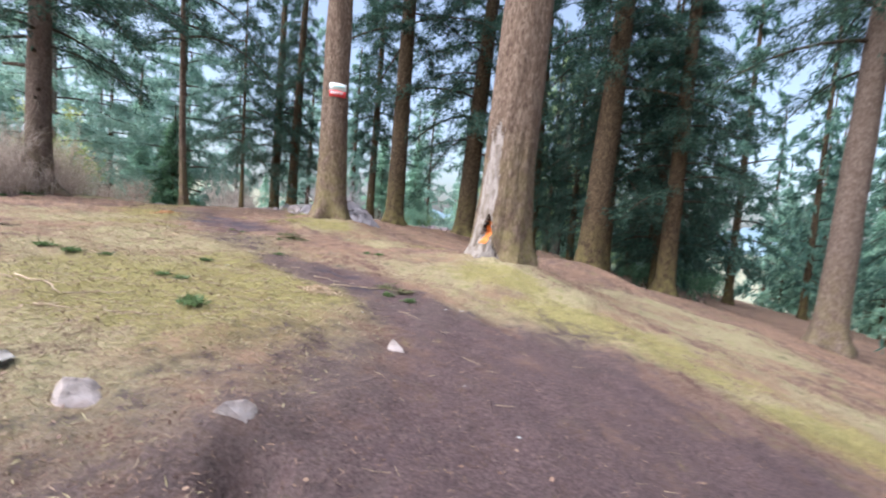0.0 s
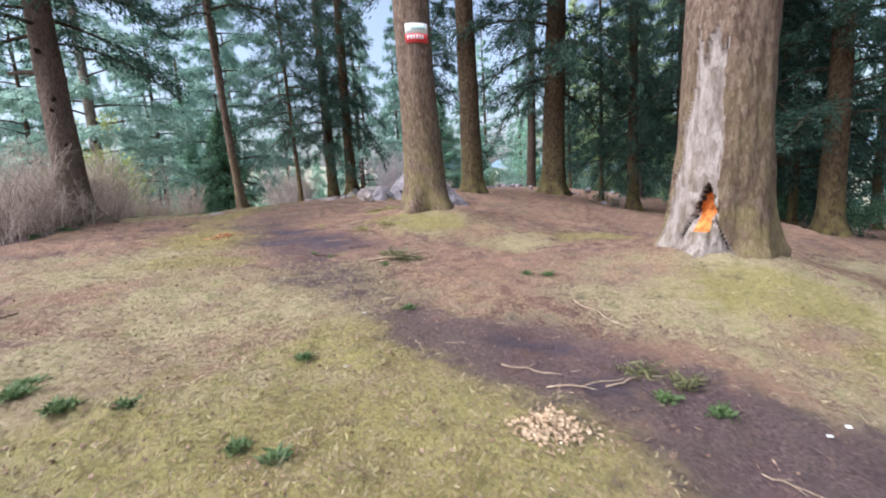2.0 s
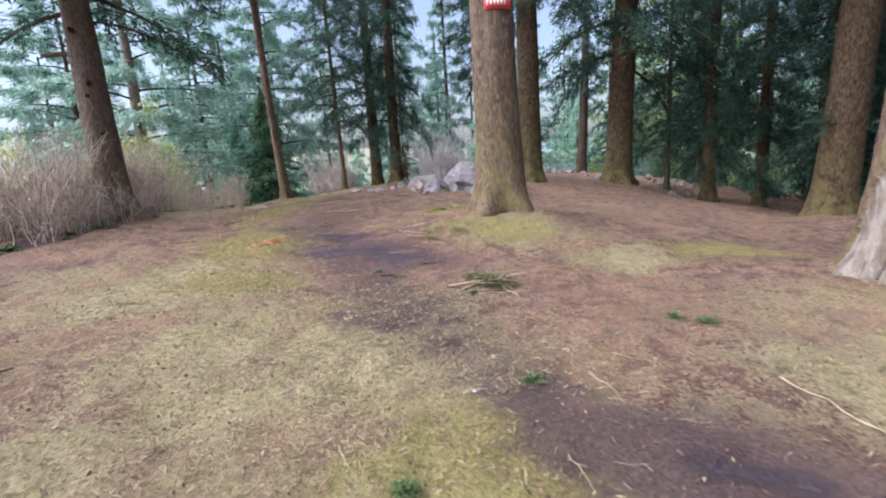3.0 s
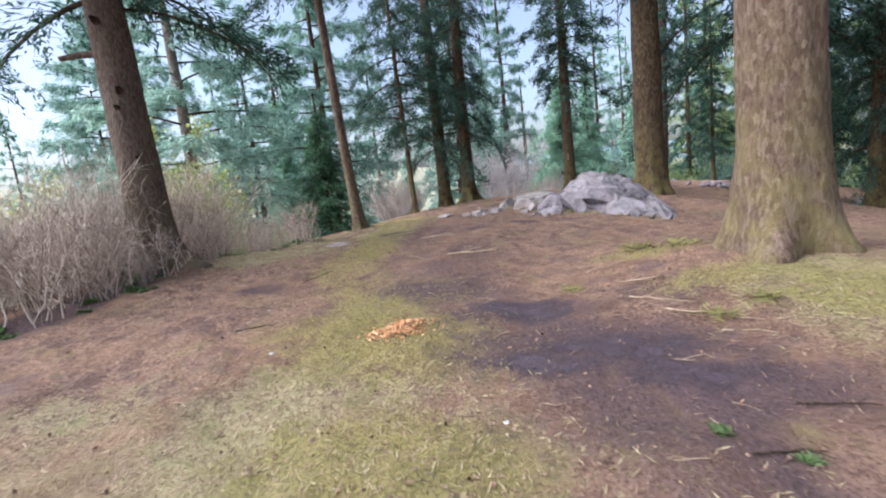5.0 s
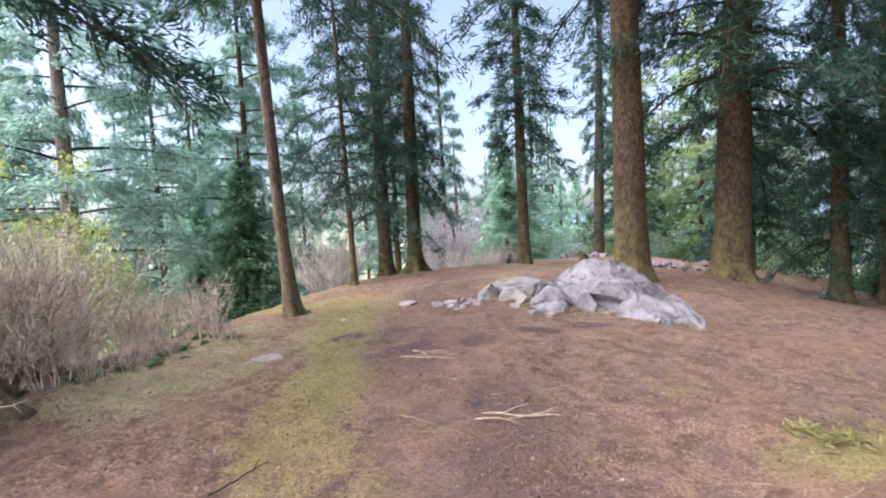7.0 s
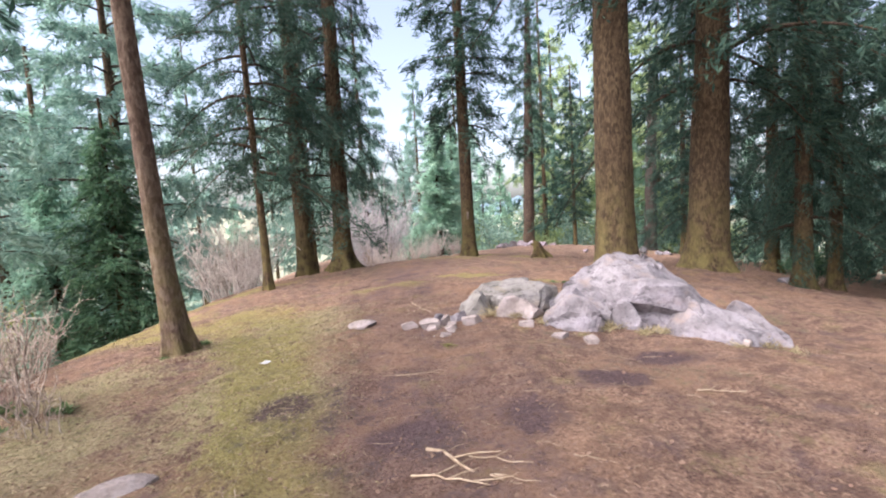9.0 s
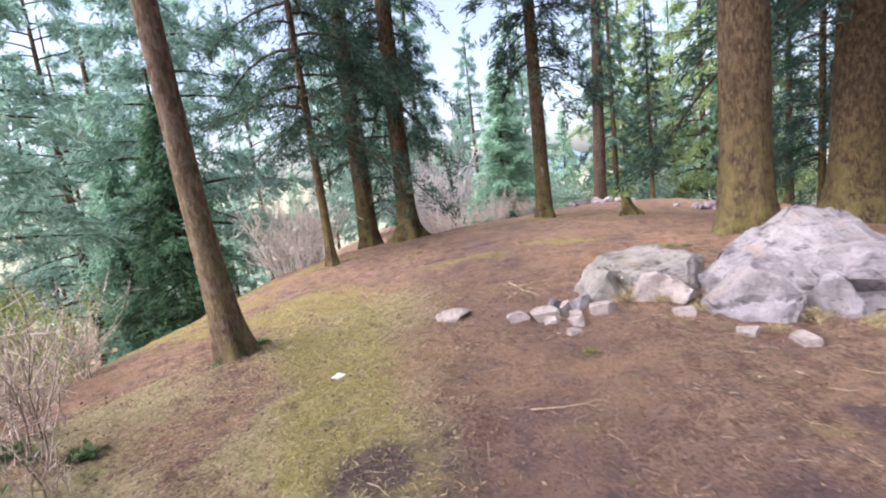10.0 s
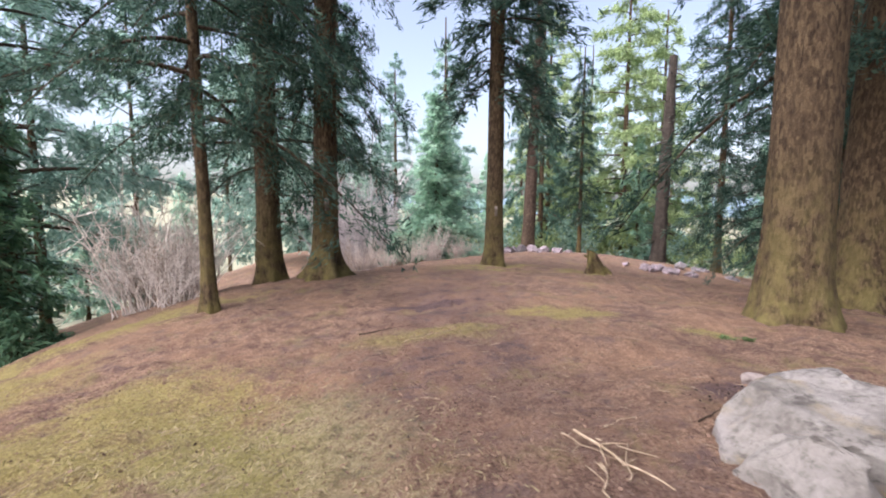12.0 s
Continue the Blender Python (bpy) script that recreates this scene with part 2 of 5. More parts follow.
FIR = leaf_material("fir_needles", (0.016, 0.041, 0.031), (0.045, 0.092, 0.069), (0.104, 0.166, 0.117), 0.42)
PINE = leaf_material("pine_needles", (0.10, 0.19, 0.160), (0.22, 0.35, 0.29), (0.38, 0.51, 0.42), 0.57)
# Paler copies of the pine and fir needles: distance haze put into the colour.
HAZED_PINE = leaf_material("far_pine_needles", (0.13, 0.24, 0.205), (0.28, 0.42, 0.355), (0.45, 0.58, 0.48), 0.6)
HAZED_FIR = leaf_material("far_fir_needles", (0.055, 0.12, 0.095), (0.125, 0.225, 0.175), (0.22, 0.33, 0.25), 0.55)
SPRUCE = leaf_material("spruce_needles", (0.055, 0.12, 0.07), (0.125, 0.235, 0.138), (0.21, 0.335, 0.195), 0.5)
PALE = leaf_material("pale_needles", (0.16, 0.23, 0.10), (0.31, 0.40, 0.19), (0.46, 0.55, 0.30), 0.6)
YOUNG = leaf_material("young_spruce_needles", (0.19, 0.34, 0.26), (0.33, 0.51, 0.39), (0.45, 0.62, 0.47), 0.6)
BROAD = leaf_material("yellow_green_leaves", (0.16, 0.20, 0.06), (0.32, 0.37, 0.13), (0.50, 0.53, 0.22), 0.5)
HERB = leaf_material("herb_leaves", (0.045, 0.07, 0.028), (0.095, 0.145, 0.055), (0.16, 0.22, 0.09), 0.35)
SPRIG = leaf_material("yellow_sprig", (0.13, 0.12, 0.045), (0.25, 0.23, 0.085), (0.38, 0.35, 0.15), 0.35)
OLIVE = leaf_material("olive_needles", (0.06, 0.06, 0.028), (0.115, 0.115, 0.05), (0.20, 0.19, 0.09), 0.2)
STRAW = leaf_material("straw_blades", (0.20, 0.155, 0.085), (0.32, 0.262, 0.148), (0.44, 0.375, 0.23), 0.2)
GREENGRASS = leaf_material("short_grass", (0.13, 0.115, 0.05), (0.27, 0.235, 0.105), (0.42, 0.37, 0.19), 0.3)
LEAFLITTER = leaf_material("leaf_litter", (0.06, 0.035, 0.028), (0.17, 0.10, 0.072), (0.28, 0.19, 0.135), 0.05)
LITTER = leaf_material("needle_litter", (0.09, 0.052, 0.037), (0.23, 0.14, 0.095), (0.35, 0.245, 0.17), 0.05)
TWIG = speckled("dry_twigs", ((0.15, (0.16, 0.118, 0.098)), (0.40, (0.41, 0.322, 0.265)), (0.75, (0.64, 0.545, 0.465))), 6, 0.9, 0.2, True)
TWIG_PALE = speckled("pale_twigs", ((0.15, (0.38, 0.31, 0.275)), (0.40, (0.62, 0.54, 0.49)), (0.75, (0.76, 0.69, 0.64))), 6, 0.9, 0.2, True)
TWIG_GREY = speckled("grey_twigs", ((0.3, (0.30, 0.27, 0.275)), (0.7, (0.56, 0.51, 0.52))), 6, 0.9, 0.2, True)
STICK = speckled("fallen_stick", ((0.3, (0.20, 0.14, 0.09)), (0.55, (0.36, 0.27, 0.19)), (0.75, (0.54, 0.44, 0.33))), 9)
ROCK = rock_material("grey_rock", (0.235, 0.210, 0.220), (0.355, 0.322, 0.333), (0.092, 0.079, 0.084), (0.285, 0.222, 0.196))
ROCK_PALE = rock_material("pale_warm_rock", (0.235, 0.214, 0.196), (0.345, 0.319, 0.297), (0.082, 0.071, 0.063), (0.265, 0.212, 0.135))
ROCK_PINK = rock_material("pinkish_rock", (0.30, 0.245, 0.262), (0.46, 0.38, 0.41), (0.15, 0.12, 0.13), (0.40, 0.27, 0.32))
ROCK_DARK = rock_material("dark_rock", (0.09, 0.08, 0.08), (0.16, 0.145, 0.14), (0.04, 0.035, 0.035), (0.10, 0.09, 0.06))
STONE = rock_material("pale_stone", (0.325, 0.27, 0.252), (0.42, 0.37, 0.352), (0.185, 0.148, 0.134), (0.345, 0.262, 0.226))
CHIP = leaf_material("wood_chips", (0.28, 0.185, 0.11), (0.42, 0.30, 0.19), (0.54, 0.42, 0.30), 0.05)
CHIP_ORANGE = leaf_material("orange_chips", (0.30, 0.135, 0.055), (0.48, 0.245, 0.115), (0.60, 0.37, 0.21), 0.05)
PAPER = speckled("white_scrap", ((0.3, (0.42, 0.41, 0.40)), (0.7, (0.60, 0.59, 0.58))), 6)
SIGN_WHITE = speckled("white_paint", ((0.3, (0.66, 0.70, 0.70)), (0.7, (0.80, 0.81, 0.80))), 5, 0.6, 0.2)
SIGN_RED = speckled("red_paint", ((0.3, (0.58, 0.05, 0.06)), (0.7, (0.72, 0.09, 0.09))), 5, 0.6, 0.2)
SIGN_TEAL = speckled("teal_paint", ((0.3, (0.36, 0.56, 0.54)), (0.7, (0.46, 0.64, 0.62))), 5, 0.6, 0.2)
# The blue of aerial haze is put into the hills' own colour.
HILL = speckled("haze_blue_forest", ((0.3, (0.10, 0.15, 0.19)), (0.7, (0.17, 0.23, 0.28))), 0.01, 1.0, 0.0)


# ---- mesh helpers ----
def fast_mesh(name, V, F, mats=(), smooth=False):
    V, F = np.ascontiguousarray(V, np.float32), np.ascontiguousarray(F, np.int32)
    me = bpy.data.meshes.new(name)
    me.vertices.add(len(V))
    me.vertices.foreach_set("co", V.ravel())
    me.loops.add(F.size)
    me.loops.foreach_set("vertex_index", F.ravel())
    me.polygons.add(len(F))
    me.polygons.foreach_set("loop_start", np.arange(0, F.size, F.shape[1], dtype=np.int32))
    if smooth:
        me.polygons.foreach_set("use_smooth", np.ones(len(F), bool))
    me.update(calc_edges=True)
    for m in mats:
        me.materials.append(m)
    return me


def joined(bits):
    V, F, k = [], [], 0
    for v, f in bits:
        V.append(v)
        F.append(f + k)
        k += len(v)
    return np.concatenate(V), np.concatenate(F)


def part(name, me, parent, label="", m=None):
    ob = new(name, me)
    ob.parent = parent
    if m is not None:
        ob.matrix_basis = m
    if label:
        ob["label"] = label
    return ob


def tube(P, R, sides=4, cap=True):
    """A tapered tube along the points P with the radii R."""
    P, R = np.asarray(P, float), np.asarray(R, float)
    T = np.gradient(P, axis=0)
    T /= np.linalg.norm(T, axis=1)[:, None] + 1e-9
    ref = np.array([0, 0, 1.0]) if abs(T[:, 2]).mean() < 0.8 else np.array([1.0, 0, 0])
    A = np.cross(T, ref)
    A /= np.linalg.norm(A, axis=1)[:, None] + 1e-9
    B = np.cross(T, A)
    a = np.arange(sides) * 2 * math.pi / sides
    V = P[:, None] + R[:, None, None] * (np.cos(a)[None, :, None] * A[:, None] + np.sin(a)[None, :, None] * B[:, None])
    i, j = np.meshgrid(np.arange(len(P) - 1), np.arange(sides), indexing="ij")
    k = (j + 1) % sides
    F = np.stack([i * sides + j, i * sides + k, (i + 1) * sides + k, (i + 1) * sides + j], -1).reshape(-1, 4)
    return V.reshape(-1, 3), F


def slivers(C, D, N, L, W):
    """Diamond-shaped blades at C along D, lying square to N, of length L and width W."""
    D = D / (np.linalg.norm(D, axis=1)[:, None] + 1e-9)
    S = np.cross(D, N)
    S /= np.linalg.norm(S, axis=1)[:, None] + 1e-9
    L, W = np.reshape(L, (-1, 1)), np.reshape(W, (-1, 1))
    V = np.stack([C - D * L / 2, C - D * L * 0.05 + S * W / 2, C + D * L / 2, C - D * L * 0.05 - S * W / 2], 1)
    return V.reshape(-1, 3), np.arange(len(C) * 4).reshape(-1, 4)


def vnoise(x, y, seed=0):
    """Smooth lattice noise in 0..1."""
    x, y = np.asarray(x, float), np.asarray(y, float)
    xi, yi = np.floor(x).astype(np.int64), np.floor(y).astype(np.int64)
    u, v = x - xi, y - yi
    u, v = u * u * (3 - 2 * u), v * v * (3 - 2 * v)

    def h(a, b):
        n = (a * 374761393 + b * 668265263 + seed * 1442695041) & 0x7FFFFFFF
        n = ((n ^ (n >> 13)) * 1274126177) & 0x7FFFFFFF
        return ((n ^ (n >> 16)) & 0xFFFF) / 65535.0

    return (h(xi, yi) * (1 - u) + h(xi + 1, yi) * u) * (1 - v) + (h(xi, yi + 1) * (1 - u) + h(xi + 1, yi + 1) * u) * v


def softplus(v, k=1.5):
    return np.log1p(np.exp(np.clip(v * k, -30, 30))) / k


# ---- the ground ----
HILL_X, HILL_Y, HILL_S = (-11, -5, 1, 8), (0, 6, 12, 18, 25, 33), 5.0
HILL_C = (0.318, 0.449, 0.45, -0.161, 0.43, 0.096, 0.69, 0.15, 0.472, 0.562, 0.41, 0.387, -0.056, 0.667, 0.347, 0.342, 0.322, 0.838, 0.324, 0.089, -0.717, 0.262, 0.935, 0.52)
MOUNDS = ((-2.35, 10.35, .26, .9), (1.15, 7.6, .34, 1.0), (0.84, 21.05, .25, 1.2), (-9.7, 11.2, .15, .9), (3.8, 12.6, .3, 1.1), (-1.9, 15.6, -.24, 1.1))


def hill(x, y):
    """Height of the knoll: a tilted plane, broad swells, root mounds, and the slopes that fall away all round."""
    x, y = np.asarray(x, float), np.asarray(y, float)
    z = -1.08 + -0.074 * x + 0.003 * y
    k = 0
    for b in HILL_Y:
        for a in HILL_X:
            z = z + HILL_C[k] * np.exp(-((x - a) ** 2 + (y - b) ** 2) / (2 * HILL_S ** 2))
            k += 1
    z = z - 0.42 * softplus(-x - (11.2 + 2.2 / (1 + np.exp(np.clip((y - 13) / 1.5, -30, 30)))))
    for a, b, h, r in MOUNDS:
        z = z + h * np.exp(-((x - a) ** 2 + (y - b) ** 2) / (2 * r * r))
    z = z - 0.16 * softplus(y - 44, 0.5) - 0.12 * softplus(-y - 8, 0.5) - 0.1 * softplus(x - 18, 0.5)
    return -45 + softplus(z + 45, 0.2)


def rough_ground(x, y):
    z = 0.10 * (vnoise(x * 0.9, y * 0.9, 1) - 0.5) + 0.05 * (vnoise(x * 2.7, y * 2.7, 2) - 0.5)
    z = z + 0.045 * (vnoise(x * 7, y * 7, 3) - 0.5) + 0.03 * (vnoise(x * 15, y * 15, 4) - 0.5)
    z = z - 0.22 * np.exp(-((x + 0.64) ** 2 + (y - 1.74) ** 2) / (2 * 0.085 ** 2)) + 0.12 * np.exp(-((x + 0.78) ** 2 + (y - 1.98) ** 2) / (2 * 0.17 ** 2))
    near = np.exp(-(np.maximum(0, np.hypot(np.asarray(x) + 4, np.asarray(y) - 11) - 20) / 10) ** 2)
    return z * near


def ground_z(x, y):
    return hill(x, y) + rough_ground(x, y)


def gz(x, y):
    return float(ground_z(np.array([x]), np.array([y]))[0])


def band(x, y, line):
    """Nearness (1 inside, falling to 0) to a line of (x, y, half width)."""
    best = np.zeros_like(x)
    for (x0, y0, w0), (x1, y1, w1) in zip(line[:-1], line[1:]):
        dx, dy = x1 - x0, y1 - y0
        t = np.clip(((x - x0) * dx + (y - y0) * dy) / (dx * dx + dy * dy), 0, 1)
        d = np.hypot(x - x0 - t * dx, y - y0 - t * dy) / (w0 + t * (w1 - w0))
        best = np.maximum(best, np.clip(1.5 - d, 0, 1))
    return best


def spots(x, y, items):
    out = np.zeros_like(x)
    for a, b, rx, ry in items:
        out = np.maximum(out, np.clip(1.6 - np.hypot((x - a) / rx, (y - b) / ry), 0, 1))
    return out


WET_SPOTS = ((-4.55, 9.38, 0.38, 0.18), (-3.95, 8.75, 0.42, 0.17), (-4.35, 8.5, 0.3, 0.13), (-3.6, 8.45, 0.3, 0.14), (-0.75, 5.1, 0.2, 0.12), (-1.15, 5.55, 0.3, 0.1))
TRAIL = ((0.9, -3, 2.4), (0.9, 1.2, 2.3), (1.05, 2.5, 2.0), (0.9, 3.4, 1.6), (0.4, 4.0, 0.95), (-0.1, 4.5, 0.6), (-0.4, 5.0, 0.48), (-1.2, 5.4, 0.5), (-1.9, 5.7, 0.32))
WORN_TRAIL = ((-1.9, 5.7, 0.35), (-2.6, 6.6, 0.42), (-3.2, 7.1, 0.42), (-3.7, 7.9, 0.42), (-4.4, 8.8, 0.45))
FAINT_TRAIL = ((-1.9, 5.7, 0.5), (-2.6, 6.6, 0.55), (-3.2, 7.1, 0.6), (-3.7, 7.9, 0.65), (-4.3, 8.6, 0.6), (-5.2, 9.9, 0.7), (-5.9, 11.5, 0.85), (-6.3, 13.3, 0.95), (-6.5, 15.0, 0.9), (-6.6, 18.0, 0.9), (-6.2, 21.0, 0.9), (-5.5, 24.0, 0.8))
MUD_SPOTS = ((-9.5, 9.2, 0.5, 0.7), (-9.7, 10.3, 0.45, 0.6), (-9.9, 12.3, 0.45, 0.7), (-10.1, 13.6, 0.5, 0.5), (-4.0, 8.68, 0.8, 0.42), (-4.55, 9.35, 0.5, 0.3), (-3.4, 8.35, 0.5, 0.3), (-5.4, 9.95, 0.55, 0.28), (-3.2, 6.85, 0.42, 0.28), (-4.4, 8.5, 0.45, 0.12), (-7.4, 10.2, 0.28, 0.2), (-7.3, 13.9, 0.2, 0.18), (-6.4, 13.3, 0.3, 0.2), (-5.65, 13.3, 0.2, 0.25), (-4.6, 17.4, 0.5, 0.25), (-4.2, 14.3, 0.3, 0.15), (-6.6, 20.6, 0.6, 0.2), (-4.9, 13.8, 0.25, 0.15), (1.0, 2.6, 0.5, 0.4), (2.4, 2.9, 0.5, 0.35))
MOSS = ((-5.4, 9.0, 0.35), (-6.75, 10.9, 0.48), (-7.05, 12.0, 0.5), (-7.35, 13.6, 0.42), (-7.65, 14.8, 0.40), (-8.0, 16.0, 0.5), (-8.4, 17.3, 0.78), (-8.75, 18.2, 0.75))
EDGE_MOSS = ((-12.0, 16.8, 0.5), (-12.0, 19.2, 0.5), (-11.1, 21.0, 0.5), (-10.2, 22.3, 0.5), (-9.0, 23.2, 0.35))
MOSS_SPOTS = ((-5.0, 24.2, 0.9, 0.4), (-2.2, 3.8, 1.5, 1.1), (-1.6, 4.5, 0.9, 0.7), (-2.2, 5.4, 0.8, 0.5), (-3.2, 1.8, 1.0, 0.8), (1.9, 5.4, 1.2, 0.6), (0.9, 6.5, 0.7, 0.5), (2.8, 4.7, 0.8, 0.4), (3.5, 3.9, 0.7, 0.5), (0.2, 9.4, 0.7, 0.6), (-5.4, 8.8, 0.8, 0.5), (-5.0, 7.6, 0.7, 0.4), (-2.4, 9.4, 0.6, 0.4), (-3.1, 9.8, 0.5, 0.3), (-3.4, 10.8, 0.5, 0.3), (-9.6, 17.6, 0.8, 0.4), (-11.0, 19.0, 0.9, 1.2), (-4.3, 25.3, 1.1, 0.5), (-3.8, 19.0, 0.3, 0.2), (-6.6, 19.2, 0.7, 0.3), (-5.2, 19.8, 0.7, 0.3), (-2.7, 24.2, 0.6, 0.4), (-5.5, 9.9, 0.5, 0.3))
STRAW_SPOTS = ((-3.0, 3.6, 2.6, 2.2), (-3.4, 6.2, 1.5, 1.1), (1.6, 5.6, 1.7, 1.3), (0.8, 6.6, 1.3, 1.0), (3.8, 4.6, 1.3, 0.8), (-2.2, 9.4, 0.9, 0.6), (-5.6, 7.4, 1.2, 0.9), (-1.2, 8.8, 0.5, 0.5), (-7.6, 14.8, 0.6, 1.4), (-8.0, 16.6, 0.9, 1.2), (-9.3, 15.0, 0.6, 0.8), (-6.5, 1.0, 3, 3), (4.5, 8.0, 1.6, 2.0), (-8.5, 12.4, 0.7, 1.0), (-9.2, 13.6, 0.7, 0.9))


def make_ground():
    def axis(lo, hi, step, out_lo, out_hi):
        mid_ = np.arange(lo, hi, step)
        g = step * np.cumsum(1.22 ** np.arange(1, 60))
        a, b = lo - g, mid_[-1] + g
        return np.concatenate([a[a > out_lo][::-1], mid_, b[b < out_hi]])

    xs, ys = axis(-12.5, 5.0, 0.075, -2600, 2600), axis(-1.5, 22.0, 0.075, -2600, 3000)
    X, Y = np.meshgrid(xs, ys, indexing="ij")
    V = np.stack([X, Y, ground_z(X, Y)], -1).reshape(-1, 3)
    nx, ny = len(xs), len(ys)
    i, j = np.meshgrid(np.arange(nx - 1), np.arange(ny - 1), indexing="ij")
    F = np.stack([i * ny + j, (i + 1) * ny + j, (i + 1) * ny + j + 1, i * ny + j + 1], -1).reshape(-1, 4)
    me = fast_mesh("ground", V, F, (GROUND,), True)
    x, y = V[:, 0].astype(float), V[:, 1].astype(float)
    wob = 0.5 * (vnoise(x * 1.3, y * 1.3, 11) - 0.5) + 0.4 * (vnoise(x * 4, y * 4, 12) - 0.5)
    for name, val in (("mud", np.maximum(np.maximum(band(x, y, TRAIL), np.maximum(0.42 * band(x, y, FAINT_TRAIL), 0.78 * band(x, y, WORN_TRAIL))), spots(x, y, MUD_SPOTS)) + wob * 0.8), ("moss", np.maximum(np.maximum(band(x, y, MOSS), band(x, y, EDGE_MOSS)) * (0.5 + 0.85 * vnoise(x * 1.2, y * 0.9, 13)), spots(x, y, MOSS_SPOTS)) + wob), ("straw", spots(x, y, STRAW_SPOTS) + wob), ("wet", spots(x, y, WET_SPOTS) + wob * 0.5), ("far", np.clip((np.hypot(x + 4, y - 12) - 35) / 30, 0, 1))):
        at = me.attributes.new(name, "FLOAT", "POINT")
        at.data.foreach_set("value", val.astype(np.float32))
    return tagged(new("ground", me), "brown needle-covered forest floor with mud and moss", "ground", kind="structure")


ground = make_ground()

# ---- far hills ----
def far_hills():
    a = np.linspace(radians(-20), radians(200), 260)
    d = 1900.0
    top = -30 + 75 * vnoise(a * 9, a * 0, 21) + 30 * vnoise(a * 31, a * 0, 22) + 14 * vnoise(a * 110, a * 0, 23)
    rings = [(d, -60 + 0 * top), (d + 200, -60 + 0.55 * (top + 60)), (d + 420, top), (d + 700, -60 + 0 * top)]
    V = np.concatenate([np.stack([r * np.cos(a), r * np.sin(a), z], -1) for r, z in rings])
    n = len(a)
    F = np.array([(k * n + i, k * n + i + 1, (k + 1) * n + i + 1, (k + 1) * n + i) for k in range(3) for i in range(n - 1)])
    return tagged(new("backdrop_hills", fast_mesh("backdrop_hills", V, F, (HILL,), True)), "wooded hills far across the valley, coloured blue for haze", "hills", kind="structure")


far_hills()

# ---- trees ----
def make_trunk(name, r, height, lean=(0, 0), flare=0.55, sides=28, rings=46, seed=0, mats=(BARK,), bow=0.0, roots=5, lumps=0.05, narrow=0.8):
    """A tapered trunk with root flare and uneven bark, its origin at the ground."""
    rs = np.random.RandomState(seed)
    h = np.concatenate([[-0.5, -0.2], np.linspace(0, 1.2, rings // 3), 1.2 + (height - 1.2) * np.linspace(0.03, 1, rings - rings // 3) ** 1.4])
    a = np.arange(sides) * 2 * math.pi / sides
    H, A = np.meshgrid(h, a, indexing="ij")
    hp = np.maximum(H, 0)
    taper = 1 - narrow * (hp / height) ** 1.1
    ph = rs.rand() * 6.28
    lobes = 1 + (0.40 * np.cos(roots * A + ph) + 0.22 * np.cos((roots - 2) * A + 2 * ph)) * np.exp(-hp / 0.28) * flare
    R = r * (taper + 0.06) / 1.0 * (1 + flare * np.exp(-hp / 0.38)) * lobes
    R = R * (1 + lumps * (vnoise(A * 3.2 + 9, H * 1.3, seed) - 0.5) * 2 + lumps * 0.6 * (vnoise(A * 9, H * 3.5, seed + 5) - 0.5) * 2)
    cx = lean[0] * hp + bow * (np.exp(-hp / 1.2) - 1)
    cy = lean[1] * hp
    V = np.stack([cx + R * np.cos(A), cy + R * np.sin(A), H], -1).reshape(-1, 3)
    n = len(h)
    i, j = np.meshgrid(np.arange(n - 1), np.arange(sides), indexing="ij")
    k = (j + 1) % sides
    F = np.stack([i * sides + j, i * sides + k, (i + 1) * sides + k, (i + 1) * sides + j], -1).reshape(-1, 4)
    return fast_mesh(name, V, F, mats, True)


